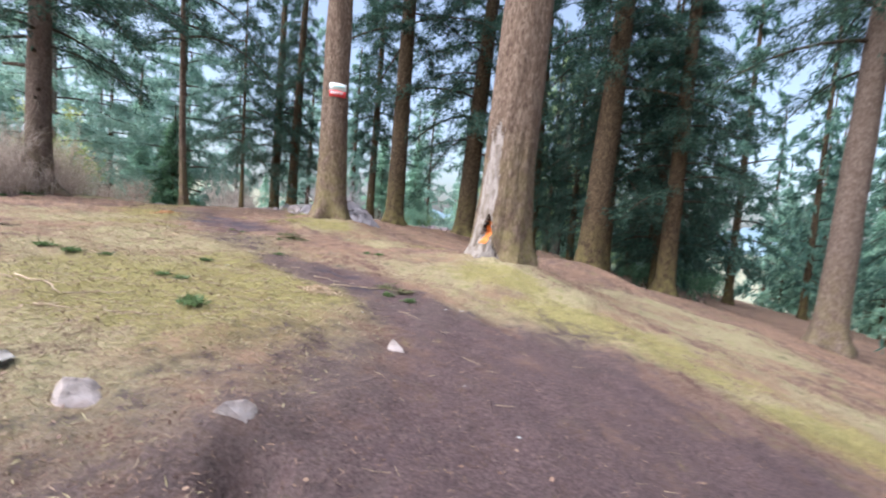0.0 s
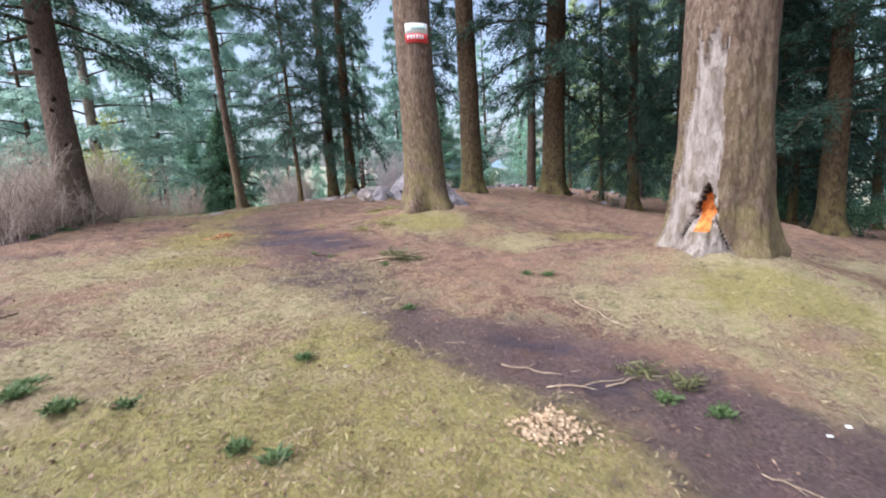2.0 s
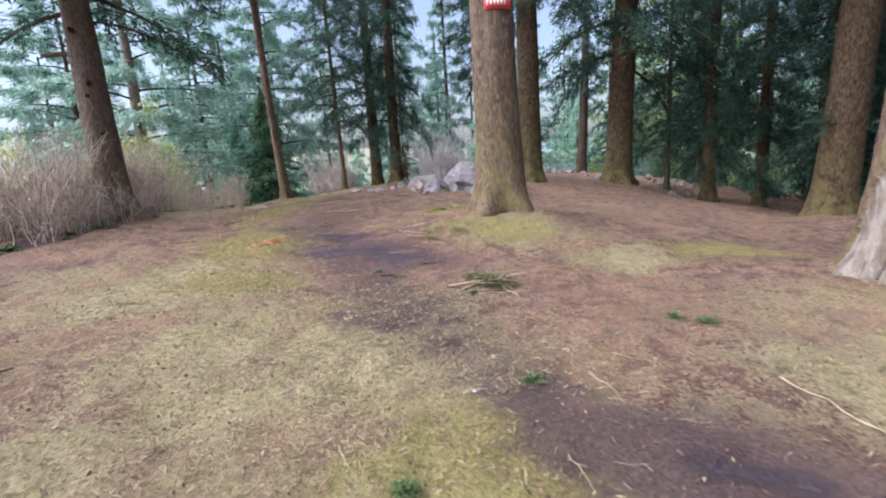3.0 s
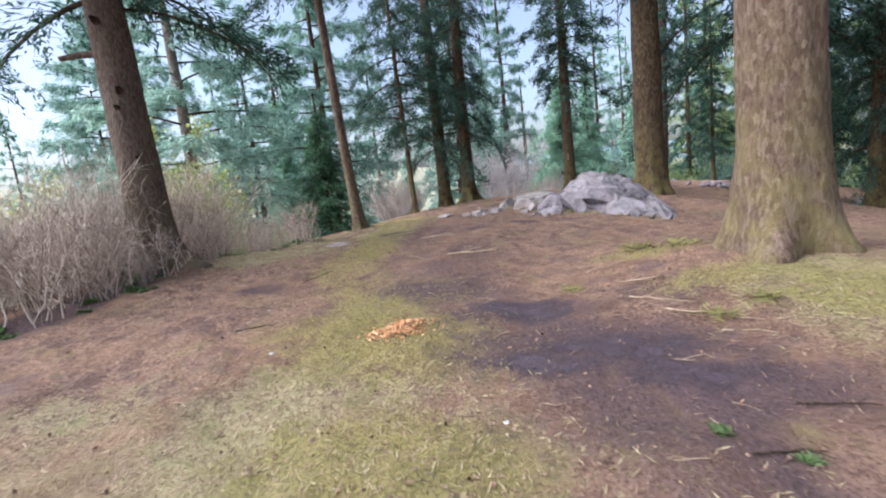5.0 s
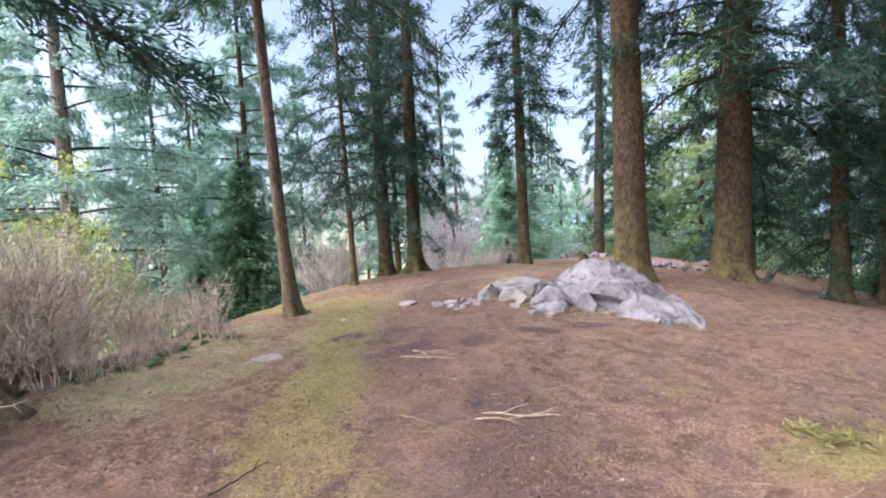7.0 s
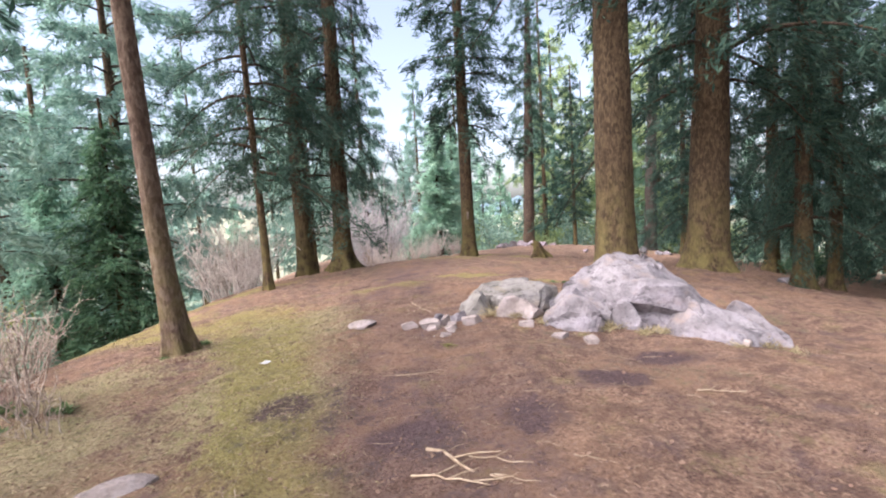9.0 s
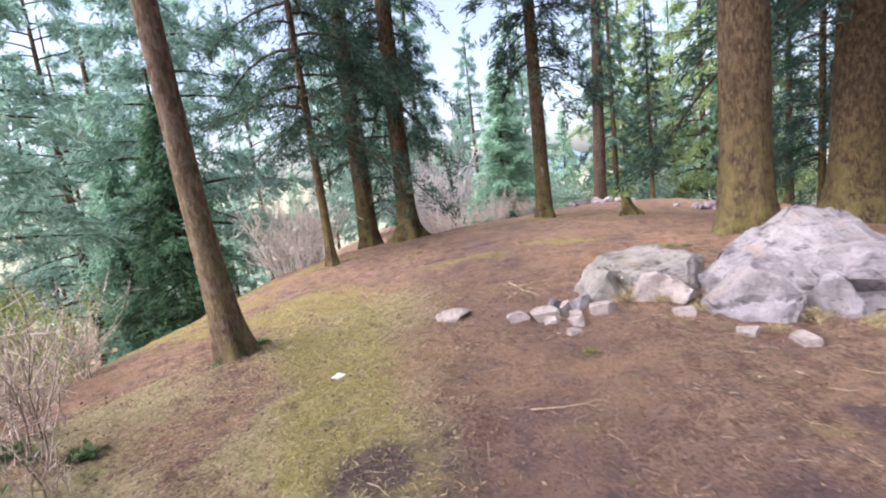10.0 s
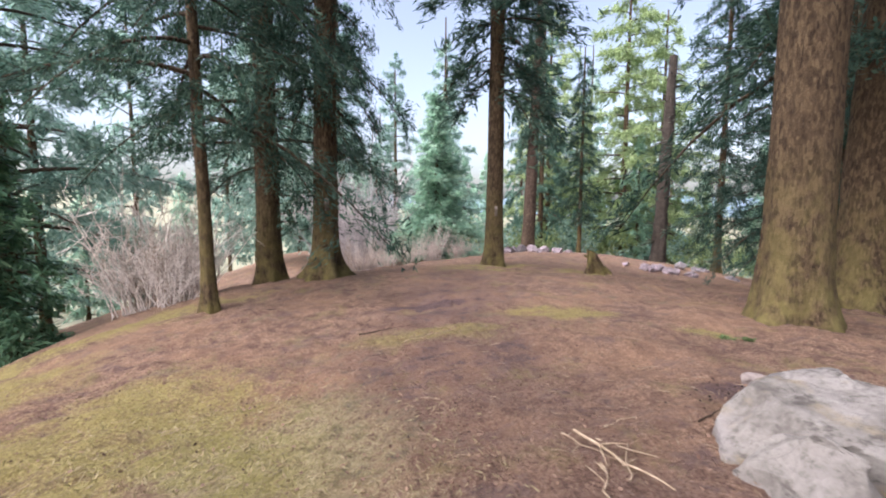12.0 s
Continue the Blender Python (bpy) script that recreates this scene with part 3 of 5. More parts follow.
def make_crown(name, height, radius, limbs, twigs, blades, leaf, bark, seed, droop=0.35, rise=0.15, shape=0.8, blade=0.17, bare=0.12, tuft=0.0, hang=0.25, thin=0.21):
    """Limb mesh and needle mesh of a conifer's crown, from z = 0 up. tuft gathers the needles at the ends of the twigs."""
    rs = np.random.RandomState(seed)
    wood, C, D, N, L, W = [], [], [], [], [], []
    for i in range(limbs):
        u = (i + rs.rand()) / limbs
        z0 = height * u ** 1.05
        ln = radius * max(0.12, (1 - u) ** shape) * rs.uniform(0.55, 1.15)
        az = i * 2.399 + rs.uniform(-0.5, 0.5)
        out = np.array([math.cos(az), math.sin(az), 0])
        side = np.array([-math.sin(az), math.cos(az), 0])
        dr, up = droop * rs.uniform(0.3, 1.8), rise * rs.uniform(-0.8, 2.6) + 0.25 * u
        s = np.linspace(0, 1, 7)
        swing = rs.uniform(-0.15, 0.15)
        P = out * (s * ln)[:, None] + side * (swing * s ** 2 * ln)[:, None] + np.array([0, 0, 1.0]) * (z0 + (up * s - dr * s ** 2) * ln)[:, None]
        wood.append(tube(P, np.linspace(0.012 + 0.011 * ln, 0.006, 7), 4))
        for j in range(max(3, int(twigs * ln / radius + 2))):
            t = rs.uniform(bare, 1.0)
            b = np.array([np.interp(t, s, P[:, k]) for k in range(3)])
            sg = 1 if j % 2 else -1
            tl = ln * rs.uniform(0.16, 0.36) * (1.15 - 0.6 * t) + 0.16
            d = out * rs.uniform(0.5, 1.0) + side * sg * rs.uniform(0.4, 1.0) + np.array([0, 0, rs.uniform(-hang - 0.45, 0.3)])
            d /= np.linalg.norm(d)
            e = b + d * tl
            if j % 3 == 0 and blade < 0.4:
                wood.append(tube(np.stack([b, (b + e) / 2, e]), np.array([0.006, 0.005, 0.003]), 3))
            n = blades
            q = rs.rand(n) ** (1 - 0.6 * tuft)
            c = b + d * (q * tl)[:, None] - np.array([0, 0, 1.0]) * (hang * (q ** 2) * tl * 0.7)[:, None] + rs.normal(0, 1, (n, 3)) * (0.05, 0.05, 0.09)
            dd = d + rs.normal(0, 0.5, (n, 3)) - (0, 0, 0.25)
            nn = np.array([0, 0, 1.0]) + rs.normal(0, 0.55, (n, 3))
            C.append(c), D.append(dd), N.append(nn)
            L.append(blade * rs.uniform(0.6, 1.4, n)), W.append(blade * thin * rs.uniform(0.7, 1.4, n))
    V, F = joined(wood)
    lm = fast_mesh(name + "_limbs", V, F, (bark,))
    V, F = slivers(np.concatenate(C), np.concatenate(D), np.concatenate(N), np.concatenate(L), np.concatenate(W))
    return lm, fast_mesh(name + "_needles", V, F, (leaf,))


CROWNS = {
    "fir": [make_crown("fir", 12, 3.3, 66, 26, 40, FIR, BARK_DARK, 10 + k, droop=0.5, rise=0.1, shape=0.7, hang=0.3, blade=0.16, thin=0.17) for k in range(3)],
    "slim": [make_crown("slim", 12, 1.5, 74, 11, 26, FIR, BARK_DARK, 20 + k, droop=0.65, rise=0.05, shape=0.35, hang=0.45, blade=0.22, thin=0.15) for k in range(2)],
    "pine": [make_crown("pine", 11, 3.2, 58, 26, 26, PINE, BARK_DARK, 30 + k, droop=0.2, rise=0.1, shape=0.55, bare=0.25, tuft=0.5, hang=0.2, blade=0.23, thin=0.19) for k in range(3)],
    "young": [make_crown("young", 6, 1.35, 110, 14, 24, YOUNG, BARK_DARK, 40 + k, droop=0.25, rise=0.1, shape=0.85, hang=0.12, blade=0.17, bare=0.05, thin=0.24) for k in range(2)],
    "dark_young": [make_crown("dark_young", 6, 1.8, 90, 15, 17, SPRUCE, BARK_DARK, 45 + k, droop=0.35, rise=0.05, shape=0.75, hang=0.25, blade=0.22, bare=0.05) for k in range(1)],
    "pale": [make_crown("pale", 11, 3.2, 58, 22, 22, PALE, BARK_DARK, 36, droop=0.25, rise=0.1, shape=0.55, bare=0.15, tuft=0.3, hang=0.25, blade=0.26, thin=0.2)],
    "far_fir": [make_crown("far_fir", 13, 3.3, 52, 15, 9, HAZED_FIR, BARK_DARK, 50 + k, droop=0.45, rise=0.1, shape=0.7, hang=0.3, blade=0.5) for k in range(3)],
    "far_pine": [make_crown("far_pine", 12, 3.4, 46, 14, 9, HAZED_PINE, BARK_DARK, 60 + k, droop=0.15, rise=0.12, shape=0.6, bare=0.2, tuft=0.4, hang=0.15, blade=0.5) for k in range(3)],
    "far_young": [make_crown("far_young", 6, 1.9, 46, 10, 9, YOUNG, BARK_DARK, 70 + k, droop=0.2, rise=0.1, shape=0.8, hang=0.12, blade=0.4, bare=0.05) for k in range(2)],
}


def tree(x, y, r, height, crown, base, label, spread=1.0, tall=1.0, lean=(0, 0), seed=0, group="", name="conifer_tree", z=None, trunk_mats=(BARK,), **kw):
    root = new(name)
    root.empty_display_size = 0.3
    root.matrix_basis = pose(x, y, (gz(x, y) if z is None else z))
    tagged(root, label, "tree", group)
    part("trunk", make_trunk("trunk", r, height, lean, seed=seed, mats=trunk_mats, **kw), root)
    if crown:
        lm, nm = CROWNS[crown][seed % len(CROWNS[crown])]
        m = Matrix.LocRotScale((lean[0] * base, lean[1] * base, base), Euler((0, 0, seed * 1.7)), (spread, spread, tall))
        tagged(part("limb_wood", lm, root, "", m), kind="stuff")
        tagged(part("crown", nm, root, "hanging green needle sprays", m), kind="stuff")
    return root


LBL = "tall conifer with brown bark and dark drooping needles"
label_tree = tree(-2.52, 10.38, 0.285, 20, "fir", 10.5, "tall conifer with a bare brown trunk and painted marker", lean=(-0.012, -0.02), seed=3, sides=48, rings=90, flare=0.5, trunk_mats=(BARK_RED,))
left_tree = tree(-9.85, 11.28, 0.25, 17, "fir", 3.5, "conifer with a grey-brown trunk rising from dry shrubs", spread=1.15, tall=0.85, lean=(-0.02, 0.01), seed=4, sides=40, rings=70, flare=0.95, trunk_mats=(BARK_GREY,))
leaner = tree(-8.92, 16.0, 0.108, 13, "fir", 5.4, "slender leaning conifer on the edge of the slope", spread=0.95, lean=(-0.03, -0.008), seed=6, bow=0.10, sides=32, rings=60, flare=0.65, lumps=0.04, trunk_mats=(BARK_RED,))
V_stub, F_stub = tube(np.array([[0, 0, 2.95], [-0.45, -0.12, 2.98], [-0.72, -0.2, 2.96]]), np.array([0.06, 0.045, 0.035]), 7)
part("branch_stub", fast_mesh("branch_stub", V_stub, F_stub, (BARK_GREY,)), left_tree, "broken branch stub")
for az_k, z_k, r_k in ((-52, 2.42, 0.05), (-64, 2.20, 0.035), (-40, 1.55, 0.03), (-75, 3.3, 0.045)):
    kx, ky = math.cos(radians(az_k)), math.sin(radians(az_k))
    V_k, F_k = tube(np.array([[kx * (0.17 + 0.05 * i) - 0.02 * z_k, ky * (0.17 + 0.05 * i) + 0.01 * z_k, z_k + 0.012 * i] for i in range(4)]), np.array([r_k * 1.3, r_k * 1.15, r_k, r_k * 0.45]), 9)
    part("knot", fast_mesh("knot", V_k, F_k, (BARK_DARK,), True), left_tree, "dark knot of a lost limb")
tree(-2.15, 19.56, 0.35, 21, "fir", 7.4, "thick conifer trunk standing behind the rock outcrop", spread=1.35, seed=5, sides=44, rings=80, flare=0.4)
tree(0.80, 21.1, 0.41, 20, "fir", 3.8, "thick conifer with wide root flare and low dark limbs", spread=1.45, tall=1.4, lean=(0.045, 0.015), seed=8, sides=40, rings=70, flare=0.42)
tree(-8.1, 24.4, 0.235, 18, "fir", 3.4, "tall conifer with brown bark and a white blaze", spread=0.62, lean=(0.018, -0.01), seed=8, flare=0.8, sides=36)
tree(-9.35, 25.4, 0.25, 18, "fir", 2.4, LBL, spread=1.0, seed=9, flare=0.4)
tree(-4.21, 25.66, 0.20, 17, "slim", 4.0, "straight conifer with a narrow dark crown and pale blaze", spread=1.35, lean=(0.004, 0.012), seed=10, flare=0.4)
tree(-9.5, 21.75, 0.085, 12, "fir", 2.7, "slender conifer with a bare lower stem", spread=0.8, lean=(-0.02, 0), tall=0.85, seed=11, flare=0.5)
tree(5.3, 17.05, 0.45, 20, "fir", 6.5, LBL, spread=1.2, lean=(0.04, 0), seed=13, flare=0.4)
tree(6.5, 19.3, 0.30, 19, "fir", 4.5, LBL, spread=1.0, seed=14)
tree(8.25, 17.3, 0.31, 18, "fir", 3.0, LBL, spread=1.2, seed=15)
tree(8.6, 10.2, 0.29, 17, "fir", 6.0, LBL, spread=1.0, lean=(0.03, 0), seed=16, trunk_mats=(BARK_GREY,))
tree(1.28, 38.5, 0.33, 19, "slim", 5.5, LBL, lean=(0.035, 0.0), seed=18, trunk_mats=(BARK_DARK,))
tree(-15.2, 26.7, 0.17, 16, "pine", 3.2, "slim pine with bare whorled branches", spread=1.2, tall=1.2, seed=19)
tree(-18.0, 21.2, 0.26, 17, "pine", 4.2, "pine with blue-green needles on the lower slope", spread=1.3, tall=1.25, seed=20, trunk_mats=(BARK_HAZE_PALE,))
tree(4.1, 38.3, 0.11, 11, "slim", 2.2, "slim dark conifer beyond the knoll", spread=0.9, tall=0.7, seed=21)
tree(12.3, 31.3, 0.26, 18, "fir", 1.8, LBL, spread=1.2, seed=22)
tree(8.4, 28.2, 0.24, 18, "fir", 2.2, LBL, spread=1.1, seed=23)
tree(-14.4, 24.6, 0.12, 7.0, "dark_young", 0.2, "young dark green spruce branched to the ground", spread=1.15, tall=1.0, seed=24, name="spruce")
tree(-18.6, 28.2, 0.2, 11.5, "young", 0.3, "spruce with a bare rusty top", spread=1.35, tall=1.5, seed=25, name="spruce")
tree(-4.6, 32.2, 0.12, 6.0, "young", 0.05, "young pale blue-green spruce branched to the ground", spread=1.4, tall=1.0, seed=26, name="spruce")
tree(-2.9, 40.5, 0.15, 9, "young", 0.2, "young pale blue-green spruce branched to the ground", spread=1.2, tall=1.3, seed=27, name="spruce")
tree(-8.6, 42.0, 0.2, 16, "pine", 2.5, "pine with airy blue-green needles", spread=0.9, tall=1.2, seed=28)

tree(3.6, 25.6, 0.10, 13, "fir", 1.6, "slim dark fir with low spreading limbs", spread=0.75, tall=0.8, seed=40)
tree(6.2, 23.2, 0.16, 15, "fir", 2.6, "dark fir with low spreading limbs", spread=0.7, seed=41)
tree(4.0, 21.9, 0.2, 16, "fir", 1.3, "dark fir with low spreading limbs", spread=0.65, tall=1.0, seed=43)
tree(10.6, 24.2, 0.2, 16, "fir", 1.4, "dark fir with low spreading limbs", spread=1.1, seed=42)
tree(9.6, 43.5, 0.2, 19, "pale", 1.0, "pale green pine beyond the dead trunk", spread=1.6, tall=1.6, seed=46)
tree(13.6, 45.5, 0.2, 18, "pale", 1.2, "pale green pine beyond the dead trunk", spread=1.6, tall=1.5, seed=47)
tree(6.2, 48.0, 0.2, 18, "pale", 1.5, "pale green pine beyond the dead trunk", spread=1.4, tall=1.5, seed=48)
tree(6.7, 31.4, 0.13, 15, "slim", 1.6, "slim dark conifer beyond the knoll", spread=1.25, tall=1.1, seed=44)

for k, (x, y, base, s) in enumerate(((13.0, 27.5, 0.8, 1.1), (9.6, 21.4, 1.4, 1.2))):
    tree(x, y, 0.14, 15, "fir", base, "dark fir with low spreading limbs", spread=s, tall=1.45, seed=50 + k)
for k, (x, y, base, s) in enumerate(((-24.0, 24.0, 3.6, 1.2), (-22.0, 30.5, 3.0, 1.2), (-19.5, 35.0, 2.4, 1.1), (-11.5, 38.5, 1.2, 1.0), (-24.0, 37.0, 2.6, 1.2), (-29.0, 27.0, 3.5, 1.2), (-33.0, 34.0, 3.0, 1.2))):
    tree(x, y, 0.19, 15, "pine", base, "pine with airy blue-green needles on the slope", spread=s * 1.1, tall=1.25 + 0.06 * (k % 4), seed=60 + k, group="slope pines")

tree(-9.1, 62.0, 0.26, 15, None, 0, "tall bare dead trunk far behind", seed=80)
tree(-4.3, 58.0, 0.2, 17, "pine", 4.0, "tall pine far behind the young spruces", spread=0.9, tall=1.3, seed=81)


def dead_tree():
    root = tagged(new("dead_tree"), "dead standing trunk, dark and broken at the top", "tree")
    root.matrix_basis = pose(9.0, 38.6, gz(9.0, 38.6))
    part("trunk", make_trunk("trunk", 0.36, 11.6, (0.03, 0), 0.3, seed=31, lumps=0.22, mats=(DEAD,), narrow=0.5), root)
    rs = np.random.RandomState(5)
    for i in range(46):
        h, a, ln = rs.uniform(1.5, 11), rs.rand() * 6.28, rs.uniform(0.3, 1.0)
        p = np.array([0.03 * h + 0.2 * math.cos(a), 0.2 * math.sin(a), h])
        d = np.array([math.cos(a), math.sin(a), rs.uniform(-0.5, 0.3)])
        V, F = tube(np.stack([p, p + d * ln * 0.5, p + d * ln + np.array([0, 0, -0.15])]), np.array([0.05, 0.03, 0.01]), 4)
        part("branch_stub", fast_mesh("branch_stub", V, F, (DEAD,)), root)


dead_tree()


def split_tree():
    """The big conifer whose bark has come away on one side, with an opened hollow at its foot."""
    x, y, r = 0.99, 7.83, 0.42
    root = tagged(new("conifer_tree"), "thick conifer with stripped pale wood and an orange hollow", "tree")
    root.matrix_basis = pose(x, y, gz(x, y) - 0.03)
    me = make_trunk("trunk", r, 21, (0.032, 0.01), 0.34, 180, 300, 33, (BARK_RED, BARE_WOOD, RAW_WOOD, BLACK_WOOD), roots=6, lumps=0.04)
    co = np.empty(len(me.vertices) * 3, np.float32)
    me.vertices.foreach_get("co", co)
    co = co.reshape(-1, 3)
    h = co[:, 2]
    az = np.degrees(np.arctan2(co[:, 1] - 0.01 * h, co[:, 0] - 0.032 * h)) % 360
    # the bare face: a straight seam on one side, a ragged top, widening round the trunk towards the ground
    seam = 243 + 5 * (vnoise(h * 3.0, h * 0, 41) - 0.5) + 3 * (vnoise(h * 11, h * 0, 42) - 0.5)
    edge = 150 + 47 * np.clip(h / 1.5, 0, 1) ** 1.3 + 10 * (vnoise(h * 4, h * 0, 45) - 0.5)
    top = 1.85 + 0.32 * vnoise(az * 0.13, az * 0, 46) + 0.16 * vnoise(az * 0.5, az * 0, 47)
    inpatch = (az < seam) & (az > edge) & (h < top)
    # the hollow: a pointed opening over a fan of splintered wood
    up = np.clip((h - 0.38) / 0.32, 0, 1)
    half = 9.5 * (1 - up) ** 0.8 + 1.0
    ragged = 1 + 0.7 * (vnoise(h * 26, az * 0.12, 44) - 0.5)
    hole = np.clip(1.6 - np.abs(az - 229 - 3 * up) / (half * ragged), 0, 1) * np.clip((h - 0.26) / 0.16, 0, 1) * np.clip((0.72 - h) / 0.04, 0, 1)
    fan = np.clip((0.40 - h) / 0.40, 0, 1)
    infan = (h < 0.40) & (np.abs(az - 229) < 10 + 26 * fan)
    slot = np.exp(-((az - 217 + 27 * fan) / 3.2) ** 2) * (h < 0.38) * (h > 0.02) + 0.7 * np.exp(-((az - 240 - 20 * fan) / 2.2) ** 2) * (h < 0.38) * (h > 0.05)
    rad = np.hypot(co[:, 0] - 0.032 * h, co[:, 1] - 0.01 * h)
    ridge = 0.018 * (vnoise(az * 0.25, h * 1.2, 43) - 0.5) + 0.014 * (vnoise(az * 0.08, h * 9, 48) - 0.5)
    splinter = 0.05 * (vnoise(az * 0.55, h * 0.8, 49) - 0.5)
    inset = np.where(inpatch, 0.035 + ridge, 0) + np.where(infan, splinter, 0) + 0.19 * hole + 0.05 * slot
    co[:, 0] -= (co[:, 0] - 0.032 * h) / rad * inset
    co[:, 1] -= (co[:, 1] - 0.01 * h) / rad * inset
    me.vertices.foreach_set("co", co.ravel())
    idx = []
    for p in me.polygons:
        v = p.vertices[0]
        k = 1 if inpatch[v] or infan[v] else 0
        # Cracks, the hollow's rim and its upper part are coloured black.
        if slot[v] > 0.55 or (0.1 < hole[v] < 0.45 and h[v] > 0.42):
            k = 3
        if hole[v] >= 0.45:
            k = 2 if h[v] < 0.61 else 3
        if infan[v] and 0.24 < h[v] < 0.40 and abs(az[v] - 229) < 8 and k == 1:
            k = 2
        idx.append(k)
    me.polygons.foreach_set("material_index", idx)
    me.update()
    part("trunk", me, root)
    lm, nm = CROWNS["fir"][1]
    m = Matrix.LocRotScale((0, 0.1, 11), Euler((0, 0, 1)), (1.2, 1.2, 1))
    tagged(part("limb_wood", lm, root, "", m), kind="stuff")
    tagged(part("crown", nm, root, "hanging green needle sprays", m), kind="stuff")


split_tree()


def strip(r, a0, a1, z0, z1, mat, name, steps=14):
    """A thin curved plate on a round trunk."""
    V, F = [], []
    for i in range(steps + 1):
        a = a0 + (a1 - a0) * i / steps
        for rr, z in ((r, z0), (r, z1), (r + 0.006, z1), (r + 0.006, z0)):
            V.append((rr * math.cos(a), rr * math.sin(a), z))
    for i in range(steps):
        for k in range(4):
            F.append((4 * i + k, 4 * i + (k + 1) % 4, 4 * i + 4 + (k + 1) % 4, 4 * i + 4 + k))
    F += [(0, 3, 2, 1), (4 * steps, 4 * steps + 1, 4 * steps + 2, 4 * steps + 3)]
    return fast_mesh(name, np.array(V), np.array(F), (mat,))


def trail_sign():
    z = 3.92
    h = z - gz(-2.52, 10.38)
    cx, cy = -2.52 - 0.012 * h, 10.38 - 0.02 * h
    root = tagged(new("trail_sign"), "white and red painted band fixed round the tree trunk", "sign")
    root.matrix_basis = pose(cx, cy, z)
    r = 0.285
    a0, a1 = radians(256), radians(330)
    part("white_plate", strip(r, a0, a1, -0.02, 0.13, SIGN_WHITE, "white_plate"), root)
    part("red_plate", strip(r, a0, a1, -0.15, -0.02, SIGN_RED, "red_plate"), root)
    for k in range(6):
        b = a0 + (a1 - a0) * (0.08 + 0.12 * k)
        part("letter_bar", strip(r + 0.0065, b, b + 0.085, -0.10, -0.04, SIGN_WHITE, "letter_bar", 3), root)
    for k in range(5):
        b = a0 + (a1 - a0) * (0.22 + 0.13 * k)
        part("letter_bar", strip(r + 0.0065, b, b + 0.12, 0.035, 0.085, SIGN_TEAL, "letter_bar", 3), root)


trail_sign()


def blaze(x, y, r, z, az):
    root = tagged(new("blaze_mark"), "small pale chip cut into the trunk's bark", "mark")
    root.matrix_basis = pose(x, y, z)
    part("chip", strip(r, az - 0.16, az + 0.16, -0.12, 0.12, BARE_WOOD, "chip", 4), root)


blaze(-8.08, 24.38, 0.258, 2.35, radians(282))
blaze(-4.205, 25.67, 0.212, 2.2, radians(262))


# ---- the forest behind ----
def forest():
    rs = np.random.RandomState(77)
    kinds = []
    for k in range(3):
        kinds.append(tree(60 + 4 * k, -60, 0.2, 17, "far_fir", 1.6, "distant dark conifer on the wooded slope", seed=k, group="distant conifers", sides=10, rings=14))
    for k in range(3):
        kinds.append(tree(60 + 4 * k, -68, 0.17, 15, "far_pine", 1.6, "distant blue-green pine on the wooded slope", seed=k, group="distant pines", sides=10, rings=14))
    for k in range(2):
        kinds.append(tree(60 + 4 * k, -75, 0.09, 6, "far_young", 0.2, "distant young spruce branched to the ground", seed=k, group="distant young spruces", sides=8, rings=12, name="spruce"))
    placed = []

    def put(x, y, k, s):
        m = Matrix.LocRotScale((x, y, gz(x, y) - 0.1), Euler((0, 0, rs.rand() * 6.28)), (s, s, s * rs.uniform(1.1, 1.5)))
        copy_thing(kinds[k], m)
        placed.append((x, y))

    tries = 0
    while len(placed) < 84 and tries < 8000:
        tries += 1
        young = rs.rand() < 0.4
        az = rs.uniform(-72, 74)
        d = rs.uniform(34, 60) if young else rs.uniform(36, 85)
        x, y = -4 + d * math.sin(radians(az)), 8 + d * math.cos(radians(az))
        if not young and (az < -42 or -9 < az < -4 or 9 < az < 12) and rs.rand() < 0.9:
            continue
        if min([math.hypot(x - a, y - b) for a, b in placed] + [9]) < 3.0:
            continue
        pine = rs.rand() < (0.8 if az < 0 else 0.5)
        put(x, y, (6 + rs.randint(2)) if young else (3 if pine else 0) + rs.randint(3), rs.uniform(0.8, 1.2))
    for x, y in ((17, 27), (18, 16), (21, 22), (20, 10), (16, 33), (24, 30), (12, 4), (-7, -9), (4, -10), (-14, -6), (9, -5), (-1, -15)):
        put(x + rs.uniform(-1, 1), y + rs.uniform(-1, 1), rs.randint(3), rs.uniform(0.85, 1.15))
    for k, o in enumerate(kinds):
        x, y = 28 + 3.5 * k, 34 + 5 * (k % 3)
        o.matrix_basis = pose(x, y, gz(x, y) - 0.1)


forest()


